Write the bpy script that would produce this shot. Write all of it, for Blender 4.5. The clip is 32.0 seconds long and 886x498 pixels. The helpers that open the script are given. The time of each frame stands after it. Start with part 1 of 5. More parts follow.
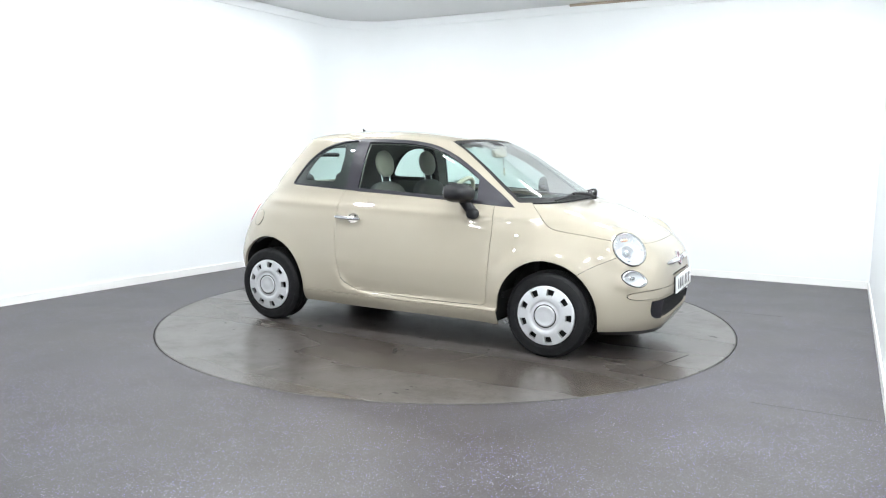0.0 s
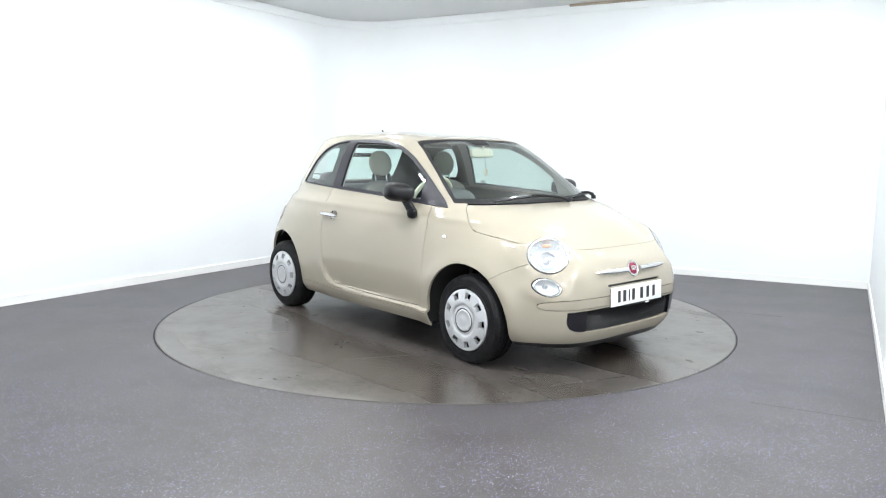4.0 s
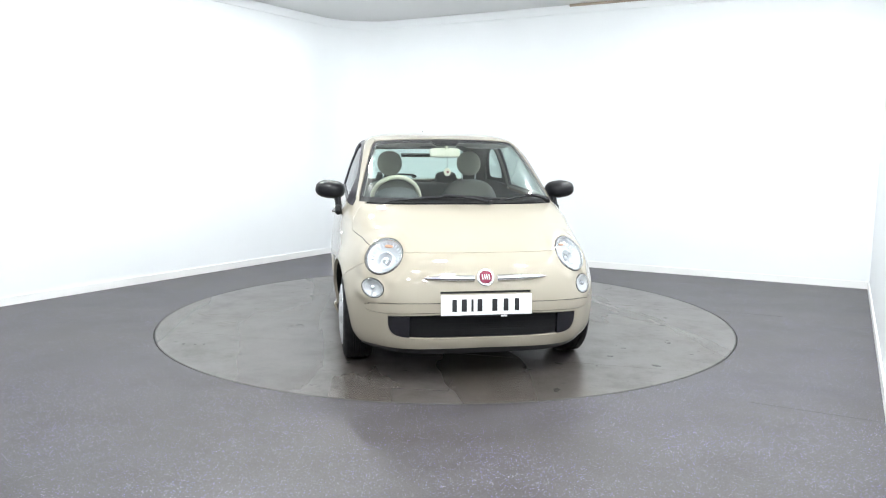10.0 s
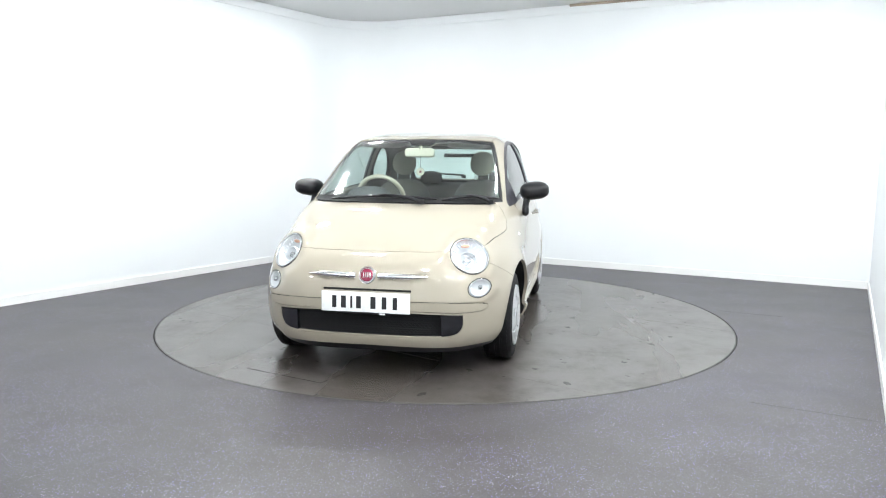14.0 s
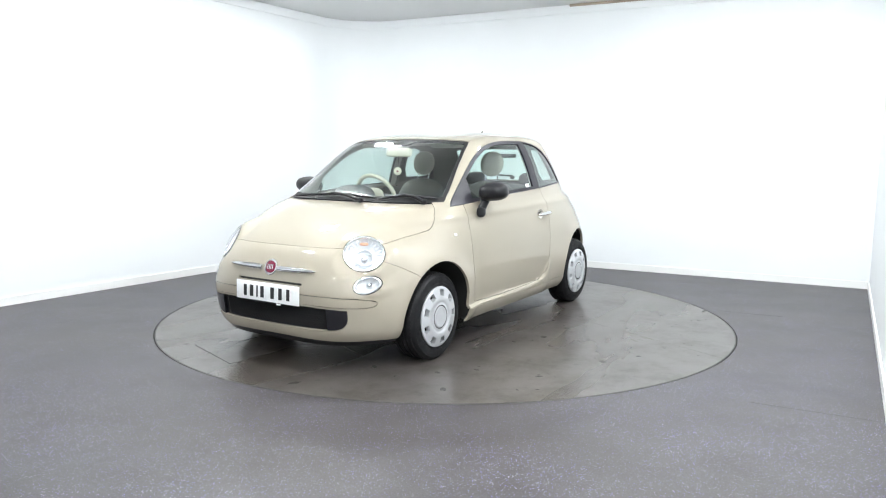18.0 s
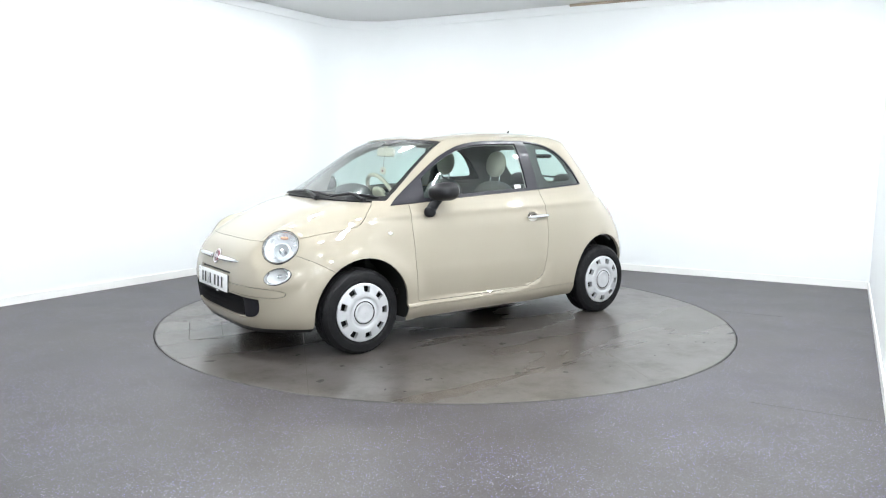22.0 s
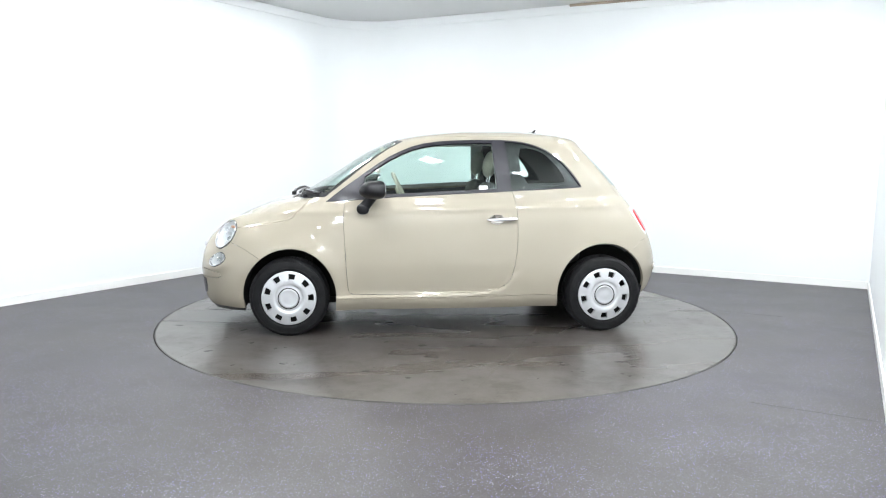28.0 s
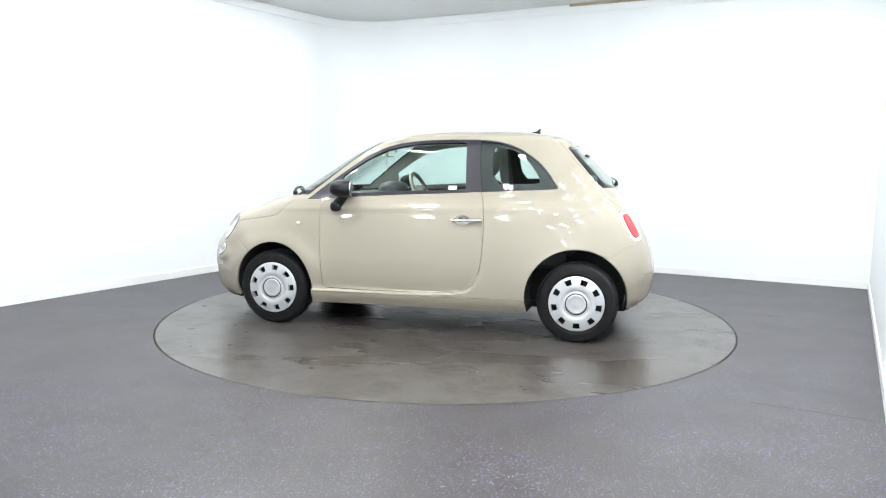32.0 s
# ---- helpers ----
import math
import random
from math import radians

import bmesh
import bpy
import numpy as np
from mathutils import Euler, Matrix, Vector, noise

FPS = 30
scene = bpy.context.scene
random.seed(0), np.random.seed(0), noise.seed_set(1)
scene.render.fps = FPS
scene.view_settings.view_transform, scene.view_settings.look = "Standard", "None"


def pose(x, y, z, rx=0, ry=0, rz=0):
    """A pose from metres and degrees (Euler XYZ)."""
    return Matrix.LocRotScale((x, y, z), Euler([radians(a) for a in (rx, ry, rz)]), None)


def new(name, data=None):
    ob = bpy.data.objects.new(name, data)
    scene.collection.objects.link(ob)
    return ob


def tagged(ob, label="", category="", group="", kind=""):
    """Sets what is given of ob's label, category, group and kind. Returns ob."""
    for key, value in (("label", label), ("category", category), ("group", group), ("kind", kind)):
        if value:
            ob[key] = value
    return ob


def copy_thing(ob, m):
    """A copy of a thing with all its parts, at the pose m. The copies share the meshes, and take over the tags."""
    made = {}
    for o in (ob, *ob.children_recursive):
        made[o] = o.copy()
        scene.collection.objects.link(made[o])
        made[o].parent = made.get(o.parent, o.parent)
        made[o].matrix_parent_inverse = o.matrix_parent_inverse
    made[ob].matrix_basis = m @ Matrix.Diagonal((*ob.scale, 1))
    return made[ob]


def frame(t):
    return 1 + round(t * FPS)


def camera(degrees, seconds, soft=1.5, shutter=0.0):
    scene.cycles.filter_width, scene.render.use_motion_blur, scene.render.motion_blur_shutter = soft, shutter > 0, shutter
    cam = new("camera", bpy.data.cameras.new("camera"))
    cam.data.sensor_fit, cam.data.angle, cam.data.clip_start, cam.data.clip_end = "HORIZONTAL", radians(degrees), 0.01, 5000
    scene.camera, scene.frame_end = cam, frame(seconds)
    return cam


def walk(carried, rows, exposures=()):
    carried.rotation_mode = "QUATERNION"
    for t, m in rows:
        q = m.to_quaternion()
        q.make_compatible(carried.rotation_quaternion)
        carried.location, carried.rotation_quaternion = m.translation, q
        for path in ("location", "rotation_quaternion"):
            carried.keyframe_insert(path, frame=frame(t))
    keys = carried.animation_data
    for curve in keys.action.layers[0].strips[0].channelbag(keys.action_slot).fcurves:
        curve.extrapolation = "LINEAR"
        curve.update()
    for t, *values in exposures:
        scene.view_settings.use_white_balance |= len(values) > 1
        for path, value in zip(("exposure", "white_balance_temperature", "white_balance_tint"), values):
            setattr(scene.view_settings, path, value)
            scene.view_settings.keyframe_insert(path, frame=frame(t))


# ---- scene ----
cam = camera(61.28, 32.0, 1.1)
HOLD = pose(0, -6.0252, 1.3052, 82.742, 0, 0.2065) @ pose(0, 0, 0, 0, 0, 0.413)
walk(cam, [(0.0, HOLD), (32.0, HOLD)])
scene.view_settings.exposure = -0.16

world = bpy.data.worlds.new("world")
scene.world = world
world.use_nodes = True
world.node_tree.nodes["Background"].inputs[0].default_value = (0.9, 0.95, 1.0, 1)
world.node_tree.nodes["Background"].inputs[1].default_value = 0.02
LAMP_GLOW = 292.0


# ---- materials ----
def material(name, colour, rough=0.5, metal=0.0, coat=0.0, spec=0.5):
    m = bpy.data.materials.new(name)
    m.use_nodes = True
    b = m.node_tree.nodes["Principled BSDF"]
    b.inputs["Base Color"].default_value = (*colour, 1)
    b.inputs["Roughness"].default_value = rough
    b.inputs["Metallic"].default_value = metal
    b.inputs["Coat Weight"].default_value = coat
    b.inputs["Coat Roughness"].default_value = 0.03
    b.inputs["Specular IOR Level"].default_value = spec
    return m


def node(m, kind, **values):
    n = m.node_tree.nodes.new(kind)
    for k, v in values.items():
        n.inputs[k.replace("_", " ")].default_value = v
    return n


def wire(m, a, out, b, into):
    m.node_tree.links.new(a.outputs[out], b.inputs[into])


def principled(m):
    return m.node_tree.nodes["Principled BSDF"]


def coords(m, scale=(1, 1, 1)):
    t = node(m, "ShaderNodeTexCoord")
    p = node(m, "ShaderNodeMapping", Scale=scale)
    wire(m, t, "Object", p, "Vector")
    return p


def ramp(m, source, out, stops):
    r = node(m, "ShaderNodeValToRGB")
    while len(r.color_ramp.elements) < len(stops):
        r.color_ramp.elements.new(0.5)
    for e, (at, c) in zip(r.color_ramp.elements, stops):
        e.position, e.color = at, (*c, 1)
    wire(m, source, out, r, "Fac")
    return r


def mixed(m, fac, fac_out, a, b, blend="MIX"):
    """A colour mix; a and b are colours or (node, output)."""
    n = node(m, "ShaderNodeMix")
    n.data_type, n.blend_type = "RGBA", blend
    if fac is None:
        n.inputs[0].default_value = fac_out
    else:
        wire(m, fac, fac_out, n, 0)
    for slot, v in ((6, a), (7, b)):
        if isinstance(v[0], (int, float)):
            n.inputs[slot].default_value = (*v, 1)
        else:
            m.node_tree.links.new(v[0].outputs[v[1]], n.inputs[slot])
    return n


def bumped(m, source, out, strength, distance=0.01):
    b = node(m, "ShaderNodeBump", Strength=strength, Distance=distance)
    wire(m, source, out, b, "Height")
    wire(m, b, "Normal", principled(m), "Normal")


def grained(m, scale, low, high, strength=0.1, distance=0.002):
    """Two noises give small changes of roughness and relief."""
    p = coords(m)
    n = node(m, "ShaderNodeTexNoise", Scale=scale, Detail=4.0)
    wire(m, p, "Vector", n, "Vector")
    r = ramp(m, n, "Fac", [(0.3, (low,) * 3), (0.7, (high,) * 3)])
    wire(m, r, "Color", principled(m), "Roughness")
    f = node(m, "ShaderNodeTexNoise", Scale=scale * 12, Detail=2.0)
    wire(m, p, "Vector", f, "Vector")
    bumped(m, f, "Fac", strength, distance)
    return m


def wall_paint(name, colour):
    m = material(name, colour, 0.55)
    p = coords(m)
    n = node(m, "ShaderNodeTexNoise", Scale=0.9, Detail=4.0)
    wire(m, p, "Vector", n, "Vector")
    a = tuple(c * 0.965 for c in colour)
    r = ramp(m, n, "Fac", [(0.35, a), (0.65, colour)])
    wire(m, r, "Color", principled(m), "Base Color")
    f = node(m, "ShaderNodeTexNoise", Scale=180.0, Detail=3.0)
    wire(m, p, "Vector", f, "Vector")
    bumped(m, f, "Fac", 0.08, 0.001)
    return m


def vinyl(name, base, scuff, sparkle, rough, shade, stain, spec=0.5):
    """Safety vinyl: small coloured flecks, dark grit, broad cleaning streaks, scuffs and stains."""
    m = material(name, base, rough, spec=spec)
    b = principled(m)
    p = coords(m)
    long = node(m, "ShaderNodeMapping", Scale=(0.35, 1.6, 1.0), Rotation=(0, 0, 0.35))
    wire(m, p, "Vector", long, "Vector")
    big = node(m, "ShaderNodeTexNoise", Scale=0.9, Detail=4.0, Distortion=0.4)
    wire(m, long, "Vector", big, "Vector")
    dark = tuple(c * (1 - shade) * k for c, k in zip(base, (1.10, 1.0, 0.84)))
    tone = ramp(m, big, "Fac", [(0.3, dark), (0.7, tuple(c * (1 + shade) for c in base))])
    mid = node(m, "ShaderNodeTexNoise", Scale=3.5, Detail=9.0, Roughness=0.7)
    wire(m, p, "Vector", mid, "Vector")
    dirt = ramp(m, mid, "Fac", [(0.44, (0, 0, 0)), (0.66, (scuff,) * 3)])
    tinted = mixed(m, dirt, "Color", (tone, "Color"), tuple(c * 0.45 * k for c, k in zip(base, (1.15, 1.0, 0.82))))
    # oil drips and tyre marks, in patches
    spot = node(m, "ShaderNodeTexNoise", Scale=13.0, Detail=4.0, Roughness=0.6, Distortion=0.9)
    wire(m, p, "Vector", spot, "Vector")
    mark = ramp(m, spot, "Fac", [(0.610, (0, 0, 0)), (0.645, (stain,) * 3)])
    where = node(m, "ShaderNodeTexNoise", Scale=1.7, Detail=2.0)
    wire(m, p, "Vector", where, "Vector")
    zone = ramp(m, where, "Fac", [(0.42, (0, 0, 0)), (0.55, (1, 1, 1))])
    marks = mixed(m, None, 1.0, (mark, "Color"), (zone, "Color"), "MULTIPLY")
    stained = mixed(m, marks, 2, (tinted, 2), tuple(c * 0.16 for c in base))
    # pale rubbed patches and scratches
    rub = node(m, "ShaderNodeTexNoise", Scale=5.0, Detail=8.0, Roughness=0.75, Distortion=1.2)
    wire(m, long, "Vector", rub, "Vector")
    worn = ramp(m, rub, "Fac", [(0.60, (0, 0, 0)), (0.70, (stain * 0.25,) * 3)])
    stained = mixed(m, worn, "Color", (stained, 2), tuple(min(0.3, c * 2.4) for c in base))
    # grit: fine light and dark grain
    grit = node(m, "ShaderNodeTexNoise", Scale=150.0, Detail=3.0, Roughness=0.8)
    wire(m, p, "Vector", grit, "Vector")
    deep = 1 - 0.62 * min(1.0, sparkle + 0.35)
    grain = ramp(m, grit, "Fac", [(0.32, (deep, deep, deep)), (0.5, (1, 1, 1)), (0.70, (2 - deep, 2 - deep, 2.1 - deep))])
    gritty = mixed(m, None, 1.0, (stained, 2), (grain, "Color"), "MULTIPLY")
    fleck = node(m, "ShaderNodeTexVoronoi", Scale=102.0)
    wire(m, p, "Vector", fleck, "Vector")
    pick = node(m, "ShaderNodeSeparateColor")
    wire(m, fleck, "Color", pick, "Color")
    dot = ramp(m, fleck, "Distance", [(0.22, (1, 1, 1)), (0.31, (0, 0, 0))])
    some = ramp(m, pick, "Red", [(0.10, (0, 0, 0)), (0.55, (0.45 * sparkle,) * 3), (0.97, (sparkle,) * 3)])
    both = mixed(m, None, 1.0, (dot, "Color"), (some, "Color"), "MULTIPLY")
    polish = ramp(m, where, "Fac", [(0.38, (1, 1, 1)), (0.62, (0.45, 0.45, 0.45))])
    both = mixed(m, None, 1.0, (both, 2), (polish, "Color"), "MULTIPLY")
    hue = ramp(m, pick, "Green", [(0.0, (0.20, 0.15, 0.72)), (0.35, (0.34, 0.30, 0.66)), (0.6, (0.66, 0.66, 0.74)), (0.85, (0.35, 0.24, 0.62)), (1.0, (0.20, 0.30, 0.70))])
    out = mixed(m, both, 2, (gritty, 2), (hue, "Color"))
    wire(m, out, 2, b, "Base Color")
    wear = ramp(m, big, "Fac", [(0.3, (rough - 0.05,) * 3), (0.7, (rough + 0.06,) * 3)])
    wire(m, wear, "Color", b, "Roughness")
    matt = ramp(m, mid, "Fac", [(0.40, (spec * (1 + 0.25 * scuff),) * 3), (0.62, (spec * (1 - 0.55 * scuff),) * 3)])
    wire(m, matt, "Color", b, "Specular IOR Level")
    fine = node(m, "ShaderNodeTexNoise", Scale=240.0, Detail=2.0)
    wire(m, p, "Vector", fine, "Vector")
    bumped(m, fine, "Fac", 0.05, 0.001)
    return m


def car_paint():
    m = material("cream_paint", (0.343, 0.307, 0.248), 0.50, 0.0, 1.0, 0.1)
    principled(m).inputs["Coat IOR"].default_value = 1.52
    p = coords(m)
    n = node(m, "ShaderNodeTexNoise", Scale=2.2, Detail=3.0)
    wire(m, p, "Vector", n, "Vector")
    r = ramp(m, n, "Fac", [(0.3, (0.338, 0.302, 0.243)), (0.7, (0.349, 0.313, 0.254))])
    wire(m, r, "Color", principled(m), "Base Color")
    peel = node(m, "ShaderNodeTexNoise", Scale=160.0, Detail=1.0)
    wire(m, p, "Vector", peel, "Vector")
    bumped(m, peel, "Fac", 0.02, 0.001)
    return m


def glass(name, tint, rough=0.0, base=0.036):
    """Thin tinted pane: a clear see-through layer with a mirror gloss."""
    m = bpy.data.materials.new(name)
    m.use_nodes = True
    t = m.node_tree
    t.nodes.clear()
    clear = t.nodes.new("ShaderNodeBsdfTransparent")
    clear.inputs[0].default_value = (*tint, 1)
    gloss = t.nodes.new("ShaderNodeBsdfGlossy")
    gloss.inputs["Roughness"].default_value = rough
    face = t.nodes.new("ShaderNodeLayerWeight")
    face.inputs[0].default_value = 0.5
    fres = t.nodes.new("ShaderNodeMath")
    fres.operation = "POWER"
    fres.inputs[1].default_value = 3.0
    t.links.new(face.outputs["Facing"], fres.inputs[0])
    more = t.nodes.new("ShaderNodeMath")
    more.operation = "MULTIPLY_ADD"
    more.inputs[1].default_value, more.inputs[2].default_value = 0.90, base
    t.links.new(fres.outputs[0], more.inputs[0])
    fres = more
    mix = t.nodes.new("ShaderNodeMixShader")
    out = t.nodes.new("ShaderNodeOutputMaterial")
    t.links.new(fres.outputs[0], mix.inputs[0])
    t.links.new(clear.outputs[0], mix.inputs[1])
    t.links.new(gloss.outputs[0], mix.inputs[2])
    t.links.new(mix.outputs[0], out.inputs[0])
    return m


def glow(name, colour, strength):
    m = material(name, (0.9, 0.9, 0.9), 0.6)
    principled(m).inputs["Emission Color"].default_value = (*colour, 1)
    principled(m).inputs["Emission Strength"].default_value = strength
    return m


WALL = wall_paint("white_wall_paint", (0.805, 0.825, 0.84))
CEIL = wall_paint("ceiling_paint", (0.74, 0.745, 0.74))
SKIRT = grained(material("skirting_paint", (0.80, 0.80, 0.79), 0.35), 4, 0.28, 0.42, 0.04)
WOOD = grained(material("raw_wood", (0.36, 0.30, 0.24), 0.7), 9, 0.6, 0.8, 0.2)
FLOOR = vinyl("speckled_vinyl", (0.0560, 0.0535, 0.0570), 0.22, 0.74, 0.44, 0.30, 0.0, 0.36)
DISC = vinyl("scuffed_vinyl", (0.070, 0.064, 0.061), 0.66, 0.10, 0.28, 0.24, 0.6, 0.70)
EDGE = grained(material("worn_metal_edge", (0.10, 0.098, 0.092), 0.5, 0.4), 30, 0.4, 0.6, 0.1)
WELD = grained(material("vinyl_weld", (0.105, 0.096, 0.086), 0.45), 30, 0.4, 0.55, 0.1)
OIL = grained(material("dried_oil", (0.016, 0.015, 0.014), 0.35), 60, 0.28, 0.5, 0.1, 0.001)
CHALK = grained(material("pale_scuff", (0.15, 0.14, 0.125), 0.5), 60, 0.4, 0.6, 0.1, 0.001)
GAP = material("dark_gap", (0.012, 0.012, 0.012), 0.8)
PAINT = car_paint()
BLACK = grained(material("black_plastic", (0.0075, 0.0075, 0.0095), 0.36, spec=0.32), 30, 0.32, 0.44, 0.06, 0.001)
TRIM = grained(material("dark_grey_trim", (0.022, 0.021, 0.028), 0.42, spec=0.35), 20, 0.32, 0.46, 0.06, 0.001)
RUBBER = grained(material("tyre_rubber", (0.0055, 0.0055, 0.0065), 0.5, spec=0.26), 25, 0.5, 0.75, 0.25, 0.002)
SILVER = grained(material("silver_wheel_paint", (0.58, 0.59, 0.61), 0.32, 0.42, 0.3), 14, 0.30, 0.44, 0.05, 0.001)
CHROME = grained(material("chrome", (0.80, 0.80, 0.82), 0.10, 1.0), 20, 0.06, 0.16, 0.01)
STEEL = grained(material("dull_steel", (0.16, 0.16, 0.165), 0.5, 0.8), 12, 0.4, 0.65, 0.15)
GLASS = glass("green_tinted_glass", (0.79, 0.91, 0.872))
SCREEN_PANE = glass("green_windscreen_glass", (0.80, 0.91, 0.880), 0.10, 0.085)
CLEAR = glass("clear_lens", (0.93, 0.95, 0.96), 0.02)
LINER = material("dark_liner", (0.009, 0.009, 0.009), 0.85)
LAMP = glow("lamp_diffuser", (0.955, 1.0, 1.018), LAMP_GLOW)


# ---- mesh helpers ----
def finish(bm, name, mat, smooth=True):
    me = bpy.data.meshes.new(name)
    bm.normal_update()
    bm.to_mesh(me)
    bm.free()
    me.materials.append(mat)
    if smooth:
        me.polygons.foreach_set("use_smooth", [True] * len(me.polygons))
        me.set_sharp_from_angle(angle=radians(38))
    return me


def part(name, bm, mat, parent=None, label="", smooth=True):
    ob = new(name, finish(bm, name, mat, smooth))
    ob.parent = parent
    if label:
        ob["label"] = label
    return ob


def thing(name, label, category, group="", kind=""):
    e = new(name)
    e.empty_display_size = 0.2
    return tagged(e, label, category, group, kind)


def box(bm, size, m=Matrix(), bevel=0.0, seg=2):
    made = bmesh.ops.create_cube(bm, size=1.0, matrix=m @ Matrix.Diagonal((*size, 1)))
    if bevel:
        edges = list({e for v in made["verts"] for e in v.link_edges})
        bmesh.ops.bevel(bm, geom=edges, offset=bevel, segments=seg, profile=0.6, affect="EDGES")
    return bm


def lathe(bm, outline, m=Matrix(), steps=64, close=False):
    """Turns an outline of (radius, height) about the local z axis."""
    rings = []
    for r, z in outline:
        rings.append([bm.verts.new(m @ Vector((r * math.cos(k * math.tau / steps), r * math.sin(k * math.tau / steps), z))) for k in range(steps)])
    pairs = list(zip(rings, rings[1:])) + ([(rings[-1], rings[0])] if close else [])
    for a, b in pairs:
        for k in range(steps):
            j = (k + 1) % steps
            bm.faces.new((a[k], a[j], b[j], b[k]))
    return bm


def tube(bm, path, radius, sides=10, closed=False):
    pts = [Vector(p) for p in path]
    rad = radius if isinstance(radius, (list, tuple)) else [radius] * len(pts)
    rings = []
    for i, p in enumerate(pts):
        a = pts[i - 1] if (i or closed) else pts[0]
        b = pts[(i + 1) % len(pts)] if (closed or i + 1 < len(pts)) else pts[-1]
        d = (b - a).normalized()
        side = d.cross(Vector((0, 0, 1)))
        if side.length < 1e-3:
            side = d.cross(Vector((1, 0, 0)))
        side.normalize()
        up = side.cross(d)
        rings.append([bm.verts.new(p + (side * math.cos(k * math.tau / sides) + up * math.sin(k * math.tau / sides)) * rad[i]) for k in range(sides)])
    pairs = list(zip(rings, rings[1:])) + ([(rings[-1], rings[0])] if closed else [])
    for a, b in pairs:
        for k in range(sides):
            j = (k + 1) % sides
            bm.faces.new((a[k], a[j], b[j], b[k]))
    if not closed:
        bm.faces.new(rings[0][::-1])
        bm.faces.new(rings[-1])
    return bm


def slab(bm, outline, z0, z1):
    """A flat plan outline, extruded from z0 to z1."""
    low = [bm.verts.new((x, y, z0)) for x, y in outline]
    top = [bm.verts.new((x, y, z1)) for x, y in outline]
    bm.faces.new(top)
    bm.faces.new(low[::-1])
    for i in range(len(low)):
        j = (i + 1) % len(low)
        bm.faces.new((low[i], low[j], top[j], top[i]))
    bmesh.ops.recalc_face_normals(bm, faces=bm.faces)
    return bm


def blob(bm, size, m=Matrix(), power=2.6, rings=14, sides=28):
    """A rounded block (superellipsoid)."""
    def soft(c):
        return math.copysign(abs(c) ** (2 / power), c)
    rows = []
    for i in range(rings + 1):
        a = -math.pi / 2 + math.pi * i / rings
        row = []
        for k in range(sides):
            b = math.tau * k / sides
            row.append(bm.verts.new(m @ Vector((size[0] / 2 * soft(math.cos(a)) * soft(math.cos(b)), size[1] / 2 * soft(math.cos(a)) * soft(math.sin(b)), size[2] / 2 * soft(math.sin(a))))))
        rows.append(row)
    for a, b in zip(rows, rows[1:]):
        for k in range(sides):
            j = (k + 1) % sides
            bm.faces.new((a[k], a[j], b[j], b[k]))
    bmesh.ops.remove_doubles(bm, verts=bm.verts, dist=1e-5)
    return bm


# ---- the room ----
CORNER = Vector((-1.25, 4.18))
LEFT_DIR = Vector((-1.766, -2.836)).normalized()
RIGHT_DIR = Vector((3.058, -1.596)).normalized()
TALL = 3.0
LEFT_END = CORNER + LEFT_DIR * 13.2
RIGHT_END = Vector((4.214, 1.322))
SIDE_DIR = Vector((-1.784, -3.344)).normalized()
SIDE_END = RIGHT_END + SIDE_DIR * 9.6
BEND = 0.7


def corner_arc(off, steps=14):
    """The rounded corner between the two long walls, off metres inside them."""
    half = math.acos(max(-1, min(1, LEFT_DIR.dot(RIGHT_DIR)))) / 2
    mid = (LEFT_DIR + RIGHT_DIR).normalized()
    hub = CORNER + mid * (BEND / math.sin(half))
    r = BEND - off
    a = CORNER + LEFT_DIR * (BEND / math.tan(half)) - hub
    b = CORNER + RIGHT_DIR * (BEND / math.tan(half)) - hub
    a0, a1 = math.atan2(a.y, a.x), math.atan2(b.y, b.x)
    while a1 - a0 > math.pi:
        a1 -= math.tau
    while a1 - a0 < -math.pi:
        a1 += math.tau
    return [hub + Vector((math.cos(a0 + (a1 - a0) * k / steps), math.sin(a0 + (a1 - a0) * k / steps))) * r for k in range(steps + 1)]


def inward(d):
    n = Vector((-d.y, d.x))
    return n if n.dot(Vector((0, 0)) - CORNER) > 0 else -n


IN_L, IN_R = inward(LEFT_DIR), inward(RIGHT_DIR)
IN_S = -RIGHT_DIR


def band(name, z0, z1, off, thick, mat, label):
    """Wall or trim that follows the left wall, the bend and the right wall."""
    arc = corner_arc(off)
    back = corner_arc(off - thick)
    front = [LEFT_END + IN_L * off] + arc + [RIGHT_END + IN_R * off]
    rear = [LEFT_END + IN_L * (off - thick)] + back + [RIGHT_END + IN_R * (off - thick)]
    bm = bmesh.new()
    rows = []
    for f, r in zip(front, rear):
        rows.append([bm.verts.new((*f, z0)), bm.verts.new((*f, z1)), bm.verts.new((*r, z1)), bm.verts.new((*r, z0))])
    for a, b in zip(rows, rows[1:]):
        for k in range(4):
            bm.faces.new((a[k], a[(k + 1) % 4], b[(k + 1) % 4], b[k]))
    bm.faces.new(rows[0])
    bm.faces.new(rows[-1][::-1])
    bmesh.ops.recalc_face_normals(bm, faces=bm.faces)
    return tagged(part(name, bm, mat), label, kind="structure")


def straight(name, a, b, inside, z0, z1, thick, mat, label):
    bm = bmesh.new()
    slab(bm, [a, b, b - inside * thick, a - inside * thick], z0, z1)
    return tagged(part(name, bm, mat, smooth=False), label, kind="structure")


